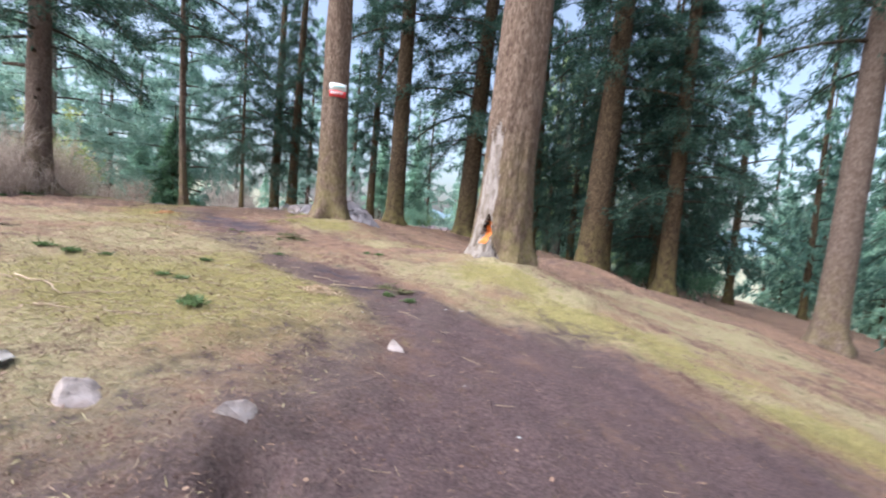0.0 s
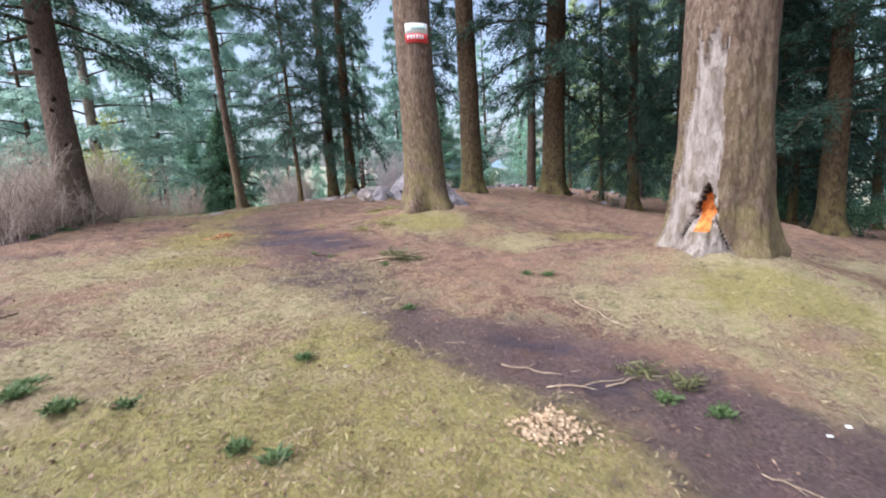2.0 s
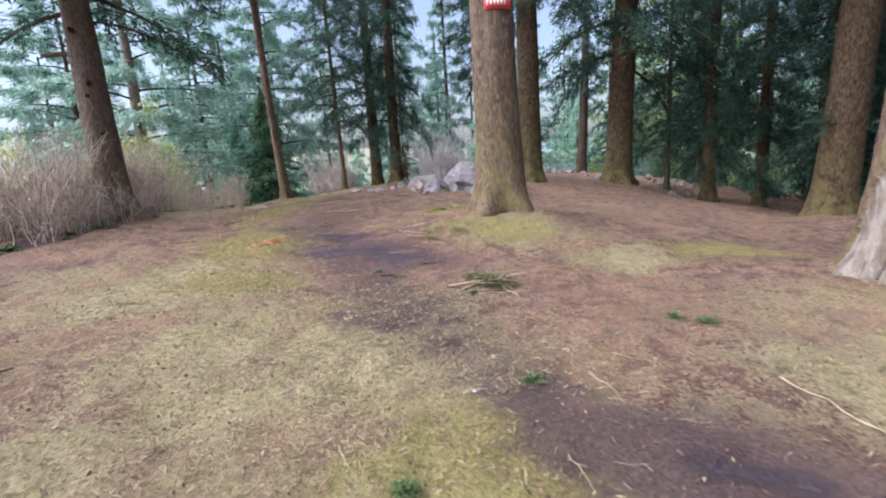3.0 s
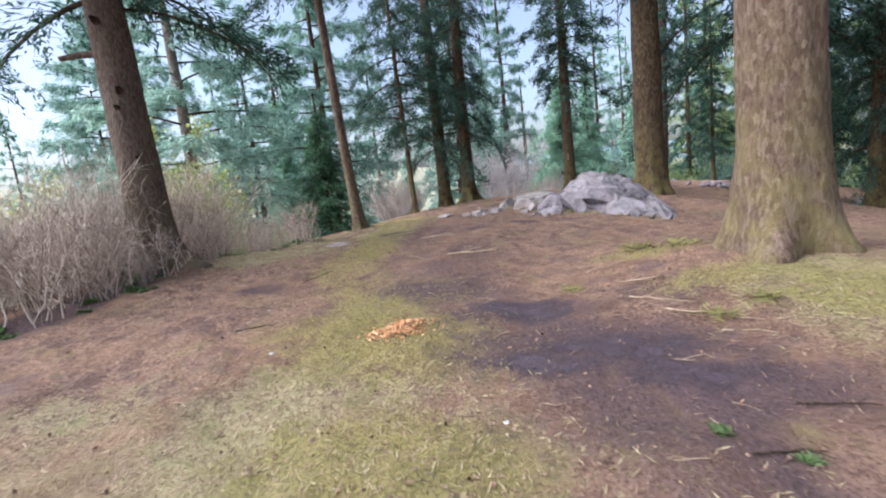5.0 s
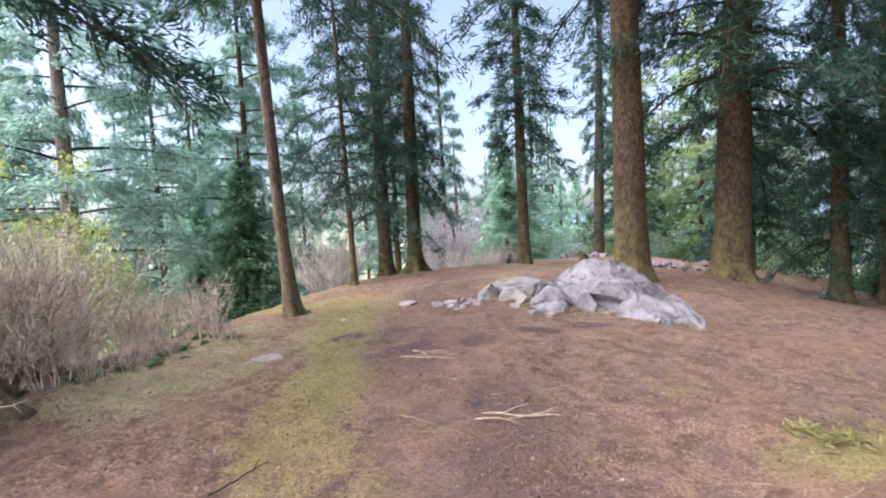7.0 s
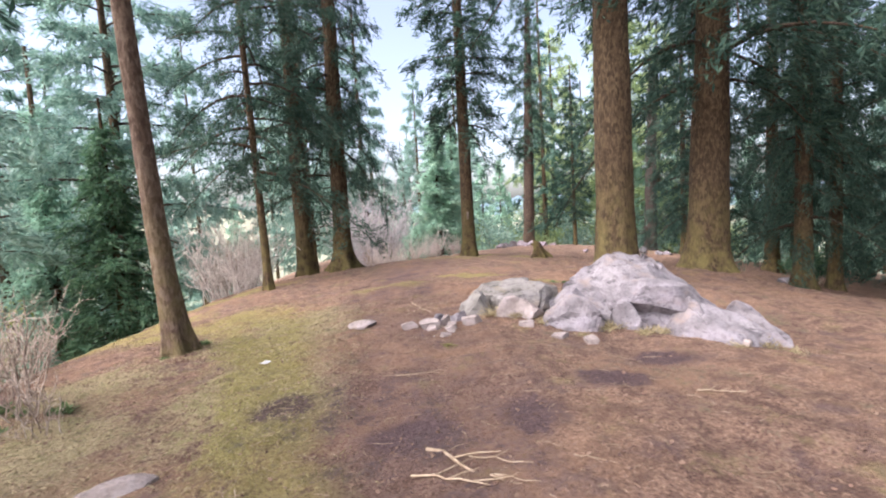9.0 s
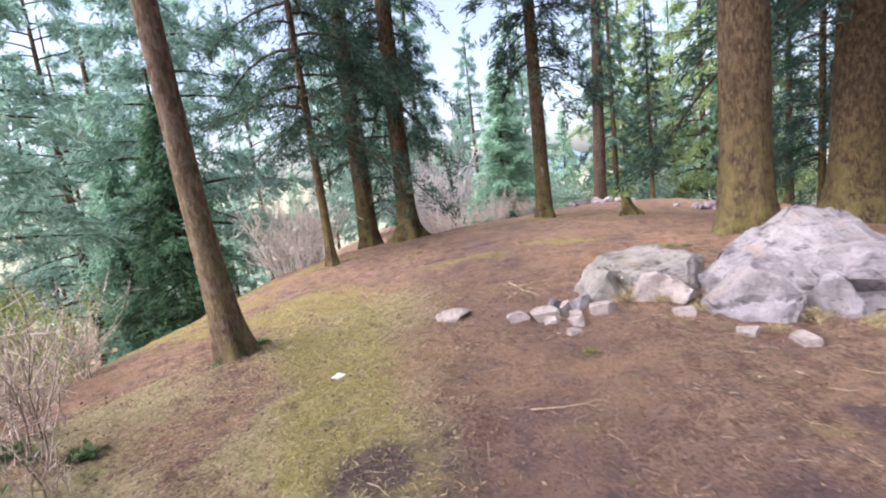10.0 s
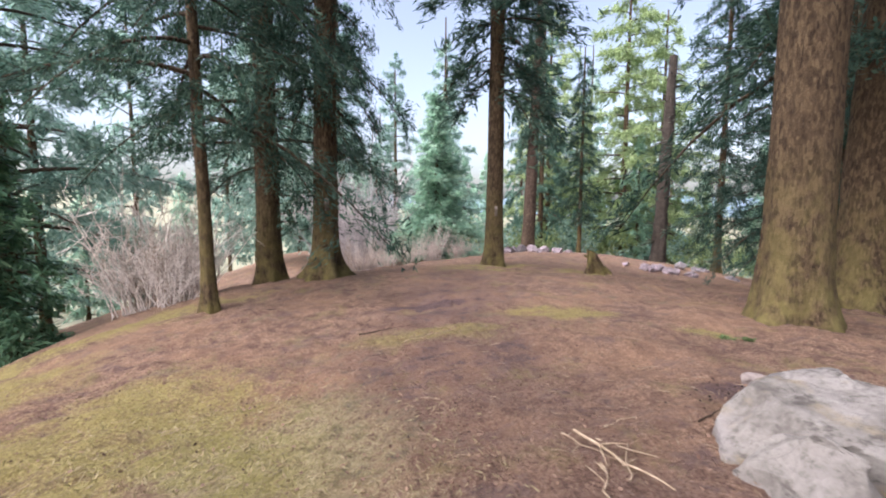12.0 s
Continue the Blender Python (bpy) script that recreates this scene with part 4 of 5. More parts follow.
# ---- rocks ----
def make_rock(name, sx, sy, sz, seed, mat, cuts=14, detail=4, rough=0.085, planes=(), blocky=False):
    rs = np.random.RandomState(seed)
    bm = bmesh.new()
    bmesh.ops.create_icosphere(bm, subdivisions=detail, radius=1)
    V = np.array([v.co[:] for v in bm.verts])
    F = np.array([[v.index for v in f.verts] for f in bm.faces])
    bm.free()
    if blocky:
        spin = np.array(Euler(rs.uniform(-0.35, 0.35, 3)).to_matrix())
        for ax in range(3):
            for sg in (-1, 1):
                nrm = spin[:, ax] * sg + rs.normal(0, 0.13, 3)
                nrm /= np.linalg.norm(nrm)
                V -= np.maximum(V @ nrm - rs.uniform(0.55, 0.72), 0)[:, None] * nrm
        V *= 1.3
        cuts, rough = 3, 0.03
    for _ in range(cuts):
        nrm = rs.normal(0, 1, 3)
        nrm /= np.linalg.norm(nrm)
        d = V @ nrm - rs.uniform(0.48, 0.82)
        V -= np.maximum(d, 0)[:, None] * nrm * 0.985
    off = Vector((seed * 3.1, seed * 1.7, 0))
    disp = np.array([noise.fractal(Vector(p) * 1.8 + off, 0.9, 2.1, 5) for p in V])
    fine = np.array([noise.fractal(Vector(p) * 6 + off, 0.8, 2.1, 3) for p in V])
    V = V * (1 + rough * disp + rough * 0.22 * fine)[:, None]
    V = V * (sx, sy, sz)
    for a, b, c, d in planes:
        nrm = np.array((a, b, c)) / math.sqrt(a * a + b * b + c * c)
        wob = np.array([noise.fractal(Vector(p) * 2.6 + off, 0.9, 2.1, 4) for p in V])
        V = V - np.maximum(V @ nrm - d - 0.08 * wob, 0)[:, None] * nrm * 0.97
    if detail > 4:
        cl = np.array([noise.noise(Vector((p[0] * 1.5, p[1] * 1.5, p[2] * 3.4)) + off * 2) for p in V])
        mid = np.linalg.norm(V, axis=1)[:, None]
        V = V - V / mid * (0.05 * np.exp(-(cl / 0.045) ** 2))[:, None]
    me = fast_mesh(name, V, F, (mat,), True)
    me.set_sharp_from_angle(angle=radians(28))
    return me


def rock(name, x, y, top, sx, sy, sz, turn, seed, mat, label, cat="rock", tilt=(0, 0), group="", **kw):
    """A rock whose top is at the height top."""
    ob = new(name, make_rock(name, sx, sy, sz, seed, mat, **kw))
    ob.matrix_basis = pose(x, y, (top - sz * 0.86) if not kw.get("planes") else top, tilt[0], tilt[1], turn)
    return tagged(ob, label, cat, group)


G = "rocks of the outcrop"
rock("boulder", -3.60, 16.05, 0.80, 1.62, 1.1, 1.1, -34, 3, ROCK, "large weathered grey boulder half sunk in needles", group=G, detail=6, cuts=3, rough=0.12,
     planes=((0.70, 0, 0.714, 0.74), (0.34, -0.2, 0.92, 0.90), (-0.40, 0, 0.917, 0.98), (0, -0.90, 0.44, 0.72), (-0.35, -0.75, 0.5, 0.80), (0.3, -0.8, 0.5, 0.78), (-0.75, 0.1, 0.6, 1.12)))
rock("boulder", -4.50, 15.55, 1.02, 0.40, 0.34, 0.5, -30, 9, ROCK, "pale block of rock with a flat face", group=G, detail=5, cuts=5, rough=0.07, planes=((-0.6, -0.1, 0.8, 0.36), (0.35, -0.1, 0.9, 0.40), (0, -0.9, 0.35, 0.26), (0.9, 0, 0.1, 0.32)))
rock("boulder", -4.02, 15.42, 1.02, 0.2, 0.2, 0.36, -25, 15, ROCK, "narrow pale block of rock with a flat face", group=G, cuts=6, rough=0.07, planes=((0, -0.95, 0.3, 0.16), (-0.9, 0, 0.2, 0.13)))
rock("boulder", -3.58, 15.52, 1.52, 0.44, 0.40, 0.27, -32, 19, ROCK, "pinkish-grey ledge jutting over a dark cleft", group=G, detail=4, cuts=6, rough=0.12, tilt=(-8, 10))
rock("boulder", -3.30, 14.98, 0.93, 0.74, 0.50, 0.5, -58, 18, ROCK, "sloping grey wedge at the foot of the outcrop", group=G, detail=5, cuts=4, rough=0.07, planes=((0.50, 0, 0.866, 0.27), (-0.85, 0, 0.5, 0.5), (-0.1, -0.8, 0.6, 0.27)))
rock("boulder", -2.72, 15.12, 0.92, 0.66, 0.17, 0.42, -60, 12, ROCK, "tilted grey slab standing beside the outcrop", group=G, cuts=4, rough=0.06, planes=((0.55, 0, 0.835, 0.17), (-0.8, 0, 0.6, 0.4), (0, -0.9, 0.4, 0.11)))
rock("boulder", -4.96, 16.46, 1.10, 0.68, 0.56, 0.56, 2, 21, ROCK_PALE, "rounded grey rock capping a pale face", group=G, detail=5, cuts=5, rough=0.09, planes=((-0.7, 0, 0.7, 0.50), (0.32, -0.1, 0.94, 0.40), (-0.1, -0.3, 0.95, 0.42), (0.1, -0.85, 0.5, 0.44)))
rock("boulder", -5.10, 15.92, 1.06, 0.42, 0.28, 0.36, -8, 24, STONE, "cream-coloured rock face under the grey one", group=G, detail=5, cuts=5, rough=0.07, planes=((-0.1, -0.8, 0.6, 0.16), (0.4, 0, 0.9, 0.25)))
rock("boulder", -5.53, 16.16, 1.07, 0.26, 0.34, 0.42, 12, 25, ROCK_PALE, "upright grey flake against the rock", group=G, cuts=6, planes=((-0.8, 0, 0.5, 0.17), (0, -0.9, 0.3, 0.22), (0.1, 0, 1, 0.36)))
rock("boulder", -3.9, 14.75, 1.07, 0.11, 0.08, 0.08, 10, 30, STONE, "small pale rock sunk in needles", group=G, detail=3)
rock("boulder", -4.55, 4.1, 1.12, 0.36, 0.32, 0.38, 20, 33, ROCK_DARK, "dark boulder lying in the grass")
rock("stone", -6.91, 16.12, gz(-6.91, 16.12) + 0.06, 0.20, 0.13, 0.08, 15, 36, STONE, "flat pale stone lying on the path", "stone", cuts=10, detail=3)
rock("stone", -0.23, 3.43, gz(-0.23, 3.43) + 0.08, 0.10, 0.08, 0.09, 0, 39, STONE, "pale stone on the muddy trail", "stone", detail=3)
rock("stone", -1.55, 2.02, gz(-1.55, 2.02) + 0.10, 0.13, 0.12, 0.12, 30, 42, STONE, "rounded white stone beside the trail", "stone", detail=3)
rock("stone", -2.2, 2.15, gz(-2.2, 2.15) + 0.06, 0.24, 0.15, 0.09, 20, 43, ROCK_PALE, "flat grey stone beside the trail", "stone", detail=3)
rock("stone", -0.80, 1.98, gz(-0.80, 1.98) + 0.07, 0.1, 0.08, 0.09, 10, 44, STONE, "pale stone on a small earth mound", "stone", detail=3)
rock("stone", -7.96, 13.05, gz(-7.96, 13.05) + 0.07, 0.22, 0.14, 0.1, 30, 45, STONE, "flat grey stone beside the path", "stone", detail=3)

PILE = ((-6.33, 15.79, 0.12, 15, 0.06), (-6.12, 15.75, 0.13, -10, 0.085), (-5.95, 15.80, 0.10, 60, 0.11), (-5.88, 15.70, 0.085, 100, 0.075), (-5.68, 15.68, 0.13, -35, 0.09), (-5.93, 15.52, 0.10, -60, 0.07), (-6.10, 15.60, 0.085, 10, 0.06), (-6.02, 15.95, 0.11, 35, 0.10), (-5.78, 15.92, 0.12, 5, 0.10), (-6.0, 15.30, 0.075, 20, 0.04))
for k, (x, y, s, a, h) in enumerate(PILE):
    m = STONE if k not in (7, 8) else ROCK
    rock("stone", x, y, gz(x, y) + h, s * 0.88, s * 0.6, h, a, 60 + k, m, "pale angular stone in a small fire ring" if m is STONE else "grey angular stone in a small fire ring", "stone", group="stones of the fire ring", detail=4, blocky=True)
for k, (x, y) in enumerate(((-5.1, 15.5), (-4.88, 15.05), (-4.64, 14.84), (-3.3, 14.6), (-4.46, 17.62), (-4.75, 17.3))):
    rock("stone", x, y, gz(x, y) + 0.05, 0.09 + 0.015 * (k % 3), 0.07, 0.07, 40 * k, 80 + k, STONE, "small pale stone near the outcrop", "stone", group="loose stones", detail=4, blocky=True)


def heap(x, y, n, spread, seed, mat, label, size=0.3):
    rs = np.random.RandomState(seed)
    for k in range(n):
        a, b = x + rs.normal(0, spread), y + rs.normal(0, spread * 0.5)
        s = size * rs.uniform(0.5, 1.2)
        rock("rock", a, b, gz(a, b) + s * 0.8, s, s * 0.8, s * 0.7, rs.rand() * 360, seed + k, mat, label, "rock", group="far rocks", cuts=11, detail=3)


heap(-0.5, 31.8, 9, 0.8, 100, ROCK_PINK, "pinkish rock in a low heap on the knoll")
heap(1.8, 27.4, 14, 0.7, 130, ROCK_PINK, "pinkish rock in a low heap on the knoll", 0.22)
heap(3.4, 22.6, 4, 0.6, 160, ROCK, "grey rock by the tree", 0.3)
heap(-1.6, 32.6, 3, 0.5, 170, ROCK, "grey rock by the tree", 0.3)
heap(4.6, 29.5, 5, 1.0, 180, ROCK, "grey rock on the crest", 0.3)

# ---- shrubs ----
def make_shrub(name, height, spread, stems, seed, mat, thick=0.007, sub=5):
    rs = np.random.RandomState(seed)
    bits, fine = [], []
    for i in range(stems):
        a, b = rs.rand() * 6.28, rs.uniform(0, 0.35) * spread
        p0 = np.array([b * math.cos(a), b * math.sin(a), -0.08])
        d = np.array([math.cos(a) * rs.uniform(0.05, 0.6), math.sin(a) * rs.uniform(0.05, 0.6), 1.0])
        ln = height * rs.uniform(0.5, 1.05)
        s = np.linspace(0, 1, 5)[:, None]
        bend = rs.normal(0, 0.22, 3) * ln
        P = p0 + d * s * ln + bend * s ** 2 + rs.normal(0, 0.032, (5, 3))
        bits.append(tube(P, np.linspace(thick, thick * 0.4, 5) * rs.uniform(0.7, 1.3), 3))
        for j in range(sub):
            t = rs.uniform(0.3, 1.0)
            q = np.array([np.interp(t, s[:, 0], P[:, k]) for k in range(3)])
            e = d + rs.normal(0, 0.7, 3)
            e /= np.linalg.norm(e)
            l2 = ln * rs.uniform(0.12, 0.38)
            m = q + e * l2 * 0.5 + rs.normal(0, 0.02, 3)
            end = q + e * l2 + np.array([0, 0, 0.05])
            fine.append(tube(np.stack([q, m, end]), np.array([thick * 0.6, thick * 0.45, thick * 0.25]), 3))
            for _ in range(2):
                e2 = e + rs.normal(0, 0.8, 3)
                e2 /= np.linalg.norm(e2)
                fine.append(tube(np.stack([m, m + e2 * l2 * 0.3, m + e2 * l2 * 0.6]), np.array([thick * 0.4, thick * 0.33, thick * 0.2]), 3))
    return fast_mesh(name + "_stems", *joined(bits), (mat,)), fast_mesh(name + "_twigs", *joined(fine), (mat,))


def shrubs():
    rs = np.random.RandomState(9)
    base = [make_shrub("dry_shrub", 1.2, 1.0, 30, 200 + k, TWIG, 0.0068, 8) for k in range(3)]
    coarse = [make_shrub("dry_shrub", 1.15, 0.9, 10, 205 + k, TWIG, 0.0115, 7) for k in range(2)]
    grey = [make_shrub("grey_shrub", 1.7, 1.2, 34, 210 + k, TWIG_GREY, 0.012, 7) for k in range(2)]

    def put(me, x, y, s, label, group):
        ob = new("dry_shrub")
        ob.empty_display_size = 0.2
        tagged(part("stem_tangle", me[0], ob), kind="stuff")
        tagged(part("twig_tangle", me[1], ob), kind="stuff")
        ob.matrix_basis = Matrix.LocRotScale((x, y, gz(x, y)), Euler((0, 0, rs.rand() * 6.28)), (s, s, s * rs.uniform(0.9, 1.15)))
        tagged(ob, label, "shrub", group)

    edge = ((-9.7, 8.7), (-9.9, 9.6), (-10.3, 10.4), (-10.9, 11.2), (-10.5, 12.3))
    for k, (x, y) in enumerate(edge):
        for r in range(6):
            put(base[(k + r) % 3], x - 0.6 * r + rs.uniform(-0.3, 0.3), y + 0.25 * r + rs.uniform(-0.4, 0.4), rs.uniform(0.75, 1.15) + 0.06 * r, "leafless pale-brown shrub on the edge of the clearing", "dry shrubs")
    for x, y, s in ((-9.25, 9.2, 0.9), (-9.35, 10.1, 0.85), (-9.2, 10.75, 0.7), (-9.55, 12.0, 0.6), (-9.4, 14.35, 0.75), (-9.8, 14.75, 0.8), (-9.0, 14.05, 0.42)):
        put(coarse[rs.randint(2)], x, y, s, "bare shrub with forked bleached branches", "forked shrubs")
    for k in range(16):
        put(base[k % 3], rs.uniform(-12.8, -10.9), rs.uniform(12.6, 14.4), rs.uniform(1.0, 1.4), "leafless pale-brown shrub on the edge of the clearing", "dry shrubs")
    for x, y, s in ((-11.2, 13.4, 0.5), (-11.8, 14.2, 0.55), (-10.6, 13.4, 0.32), (-10.3, 14.3, 0.28), (-12.4, 13.2, 0.6), (-11.2, 15.2, 0.4)):
        put(base[rs.randint(3)], x, y, s, "low leafless shrub below the edge of the path", "low dry shrubs")
    for x, y, s in ((-11.0, 14.8, 0.8), (-11.6, 15.5, 0.95), (-10.9, 15.9, 0.75), (-11.8, 16.4, 1.0), (-12.4, 15.2, 1.1), (-11.2, 16.8, 0.8)):
        put((base + coarse)[rs.randint(5)], x, y, s, "leafless pale-brown shrub on the edge of the clearing", "dry shrubs")
    for x, y in ((-11.4, 7.2), (-12.4, 8.4), (-12.8, 6.6), (-13.6, 9.2), (-14.4, 10.6)):
        put(base[rs.randint(3)], x, y, rs.uniform(0.9, 1.2), "leafless pale-brown shrub on the edge of the clearing", "dry shrubs")
    for x, y, s in ((-11.4, 24.6, 1.3), (-11.0, 25.4, 1.2), (-12.0, 26.2, 1.45), (-10.8, 24.2, 0.8), (-6.8, 30.5, 0.6), (-5.9, 30.6, 0.6), (-5.0, 30.4, 0.55), (-4.3, 30.2, 0.5), (-7.6, 30.8, 0.7)):
        put(base[rs.randint(3)], x, y, s, "leafless pale shrub below the crest", "pale shrubs")
    pale = [make_shrub("pale_shrub", 1.5, 1.3, 26, 220 + k, TWIG_PALE, 0.012, 8) for k in range(2)]
    for x, y, s in ((-11.3, 24.0, 1.0), (-11.9, 25.0, 1.2), (-10.7, 23.6, 0.8), (-10.5, 24.4, 0.9), (-11.0, 24.8, 1.1), (-6.6, 30.3, 0.62), (-5.8, 30.1, 0.6), (-4.9, 30.0, 0.6), (-5.3, 29.6, 0.5), (-7.3, 30.6, 0.6), (-4.2, 29.9, 0.45)):
        put(pale[rs.randint(2)], x, y, s, "leafless pale shrub with forked branches below the crest", "pale shrubs")
    for x, y, s in ((-7.6, 33.2, 1.7), (-7.0, 32.6, 1.5), (-8.3, 33.6, 1.6), (-7.3, 34.2, 1.8), (-8.0, 32.4, 1.3), (-6.8, 33.6, 1.5)):
        put(grey[rs.randint(2)], x, y, s, "leafless grey shrub beside the trees", "grey shrubs")
    for x, y, s in ((-9.5, 13.6, 0.25), (-9.3, 12.7, 0.3), (-9.3, 10.0, 0.55), (-9.25, 10.5, 0.45), (-9.2, 12.1, 0.4)):
        put(base[rs.randint(3)], x, y, s, "small leafless shrub at the edge of the path", "small dry shrubs")


shrubs()


def leaf_bush(name, x, y, radius, height, mat, seed, label, blade=0.14, n=2600):
    rs = np.random.RandomState(seed)
    root = tagged(new(name), label, "bush")
    root.matrix_basis = pose(x, y, gz(x, y))
    tagged(part("stem_tangle", make_shrub("bush", height * 0.8, radius, 16, seed, TWIG, 0.012, 4)[0], root), kind="stuff")
    clumps = 46
    cc = rs.normal(0, 0.5, (clumps, 3)) * (radius, radius, height * 0.36) + (0, 0, height * 0.55)
    pick = rs.randint(0, clumps, n)
    C = cc[pick] + rs.normal(0, 0.16, (n, 3)) * radius * 0.75
    C[:, 2] = np.maximum(C[:, 2], 0.05)
    V, F = slivers(C, rs.normal(0, 1, (n, 3)), rs.normal(0, 1, (n, 3)) + (0, 0, 0.5), blade * rs.uniform(0.6, 1.3, n), blade * 0.5 * rs.uniform(0.7, 1.3, n))
    tagged(part("leaves", fast_mesh("leaves", V, F, (mat,)), root), kind="stuff")


for k, (x, y, r, h) in enumerate(((-13.4, 15.9, 1.3, 3.6), (-16.0, 17.4, 1.7, 4.6), (-18.0, 16.2, 1.9, 5.2), (-15.5, 14.0, 1.5, 3.4), (-18.5, 23.5, 1.8, 3.6), (-17.0, 20.5, 1.4, 3.4))):
    leaf_bush("leafy_bush", x, y, r, h, BROAD, 300 + k, "yellow-green leafy bush on the slope", 0.11, 4200)
for k, (x, y, r, h) in enumerate(((9.6, 22.0, 0.9, 1.3), (11.0, 20.0, 1.0, 1.4), (7.2, 25.0, 0.8, 1.1))):
    leaf_bush("leafy_bush", x, y, r, h, SPRUCE, 320 + k, "low green bush under the conifers", 0.1)
# Every other bush takes the haze-lightened pine colour.
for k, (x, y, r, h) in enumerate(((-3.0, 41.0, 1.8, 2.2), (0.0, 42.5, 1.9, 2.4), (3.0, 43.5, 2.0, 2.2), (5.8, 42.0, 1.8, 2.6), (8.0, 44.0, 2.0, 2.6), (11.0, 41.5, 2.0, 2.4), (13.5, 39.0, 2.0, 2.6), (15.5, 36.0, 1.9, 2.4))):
    leaf_bush("leafy_bush", x, y, r, h, HAZED_PINE if k % 2 else PALE, 330 + k, "pale green bush beyond the crest of the knoll", 0.22, 1500)


# ---- small plants ----
def make_tuft(name, n, size, mat, seed, wide=0.28, flat=0.6):
    rs = np.random.RandomState(seed)
    a = rs.rand(n) * 6.28
    D = np.stack([np.cos(a), np.sin(a), rs.uniform(0.1, 1.4, n) * (1.2 - flat)], -1)
    base = np.stack([rs.normal(0, size * 0.4, n), rs.normal(0, size * 0.4, n), np.abs(rs.normal(0, size * 0.16, n))], -1)
    L = size * rs.uniform(0.35, 0.9, n)
    C = base + D / np.linalg.norm(D, axis=1)[:, None] * L[:, None] * 0.4
    C[:, 2] = np.maximum(C[:, 2], 0.01)
    V, F = slivers(C, D, rs.normal(0, 0.5, (n, 3)) + (0, 0, 1), L, L * wide)
    return fast_mesh(name, V, F, (mat,))


def tufts():
    rs = np.random.RandomState(4)
    herb = [make_tuft("herb_tuft", 160, 0.10, HERB, 400 + k) for k in range(2)]
    sprig = [make_tuft("sprig", 110, 0.15, SPRIG, 410 + k, 0.12, 0.85) for k in range(2)]
    ivy = [make_tuft("ground_herb", 120, 0.14, HERB, 420 + k, 0.5) for k in range(2)]

    def put(me, name, x, y, s, label, cat):
        ob = new(name, me)
        ob.matrix_basis = Matrix.LocRotScale((x, y, gz(x, y)), Euler((0, 0, rs.rand() * 6.28)), (s, s, s))
        tagged(ob, label, cat, "small ground plants")

    for x, y, s in ((-1.85, 3.55, 1.0), (-1.78, 3.42, 0.8), (-2.35, 4.25, 0.7), (-2.55, 4.3, 0.6), (-3.5, 4.4, 0.8), (-3.85, 4.5, 0.8), (-3.2, 4.45, 0.6), (-4.0, 4.7, 0.8), (-2.1, 6.1, 0.6), (-2.6, 5.2, 0.6), (-3.6, 8.0, 0.45), (-3.35, 7.85, 0.4), (-0.25, 4.9, 0.7), (-0.5, 5.0, 0.7), (-2.6, 7.5, 0.55), (-3.72, 18.8, 0.8), (-3.5, 18.75, 0.6), (-0.9, 7.0, 0.6), (-1.1, 7.1, 0.6), (-8.8, 16.3, 0.8), (-9.0, 15.8, 0.6)):
        put(herb[rs.randint(2)], "herb_tuft", x, y, s, "low dark green herb growing in the grass", "plant")
    for x, y, s in ((-3.5, 10.9, 1.1), (-3.2, 10.75, 1.0), (-3.6, 11.1, 0.8), (-4.2, 9.9, 0.7), (-3.0, 9.3, 0.8), (-3.3, 9.1, 0.8), (-6.0, 14.9, 0.5)):
        put(sprig[rs.randint(2)], "conifer_sprig", x, y, s, "yellow-green fallen sprig on the brown needles", "sprig")
    dark = [make_tuft("conifer_sprig", 130, 0.17, OLIVE, 440 + k, 0.10, 0.8) for k in range(2)]
    for x, y, s in ((-2.5, 7.7, 1.0), (-2.4, 7.62, 0.8), (-2.62, 7.78, 0.8), (-2.3, 7.74, 0.7), (-0.55, 5.25, 0.8), (-0.35, 5.15, 0.8)):
        put(dark[rs.randint(2)], "conifer_sprig", x, y, s, "dark green fallen conifer sprig on the trail", "sprig")
    dry = [make_tuft("grass_tuft", 150, 0.12, STRAW, 430 + k, 0.09, 0.45) for k in range(2)]
    for x, y, s in ((-5.3, 15.95, 0.8), (-5.42, 15.86, 0.7), (-5.15, 15.75, 0.6), (-4.75, 15.75, 0.8), (-4.62, 15.78, 0.8), (-4.9, 15.62, 0.6), (-4.24, 15.3, 0.9), (-4.22, 15.42, 0.8), (-3.86, 15.18, 0.8), (-3.72, 15.2, 0.7), (-3.98, 15.1, 0.6), (-2.9, 14.9, 0.8), (-2.95, 14.7, 0.8), (-2.75, 14.6, 0.6), (-4.6, 15.15, 0.5), (-3.4, 14.5, 0.5)):
        put(dry[rs.randint(2)], "grass_tuft", x, y, s * 1.4, "straw-coloured grass tuft at the foot of the rocks", "grass")
    for k in range(14):
        put(ivy[rs.randint(2)], "ground_herb", -9.15 + rs.uniform(-0.4, 0.35), 8.6 + 2.2 * rs.rand(), rs.uniform(0.35, 0.7), "dark green ground plant at the foot of the shrubs", "plant")
    for k in range(20):
        t = rs.rand()
        x, y = -9.5 + rs.uniform(-0.35, 0.35), 11.9 + 2.8 * t
        put(ivy[rs.randint(2)], "ground_herb", x, y, rs.uniform(0.4, 0.75), "dark green ground plant at the foot of the shrubs", "plant")


tufts()


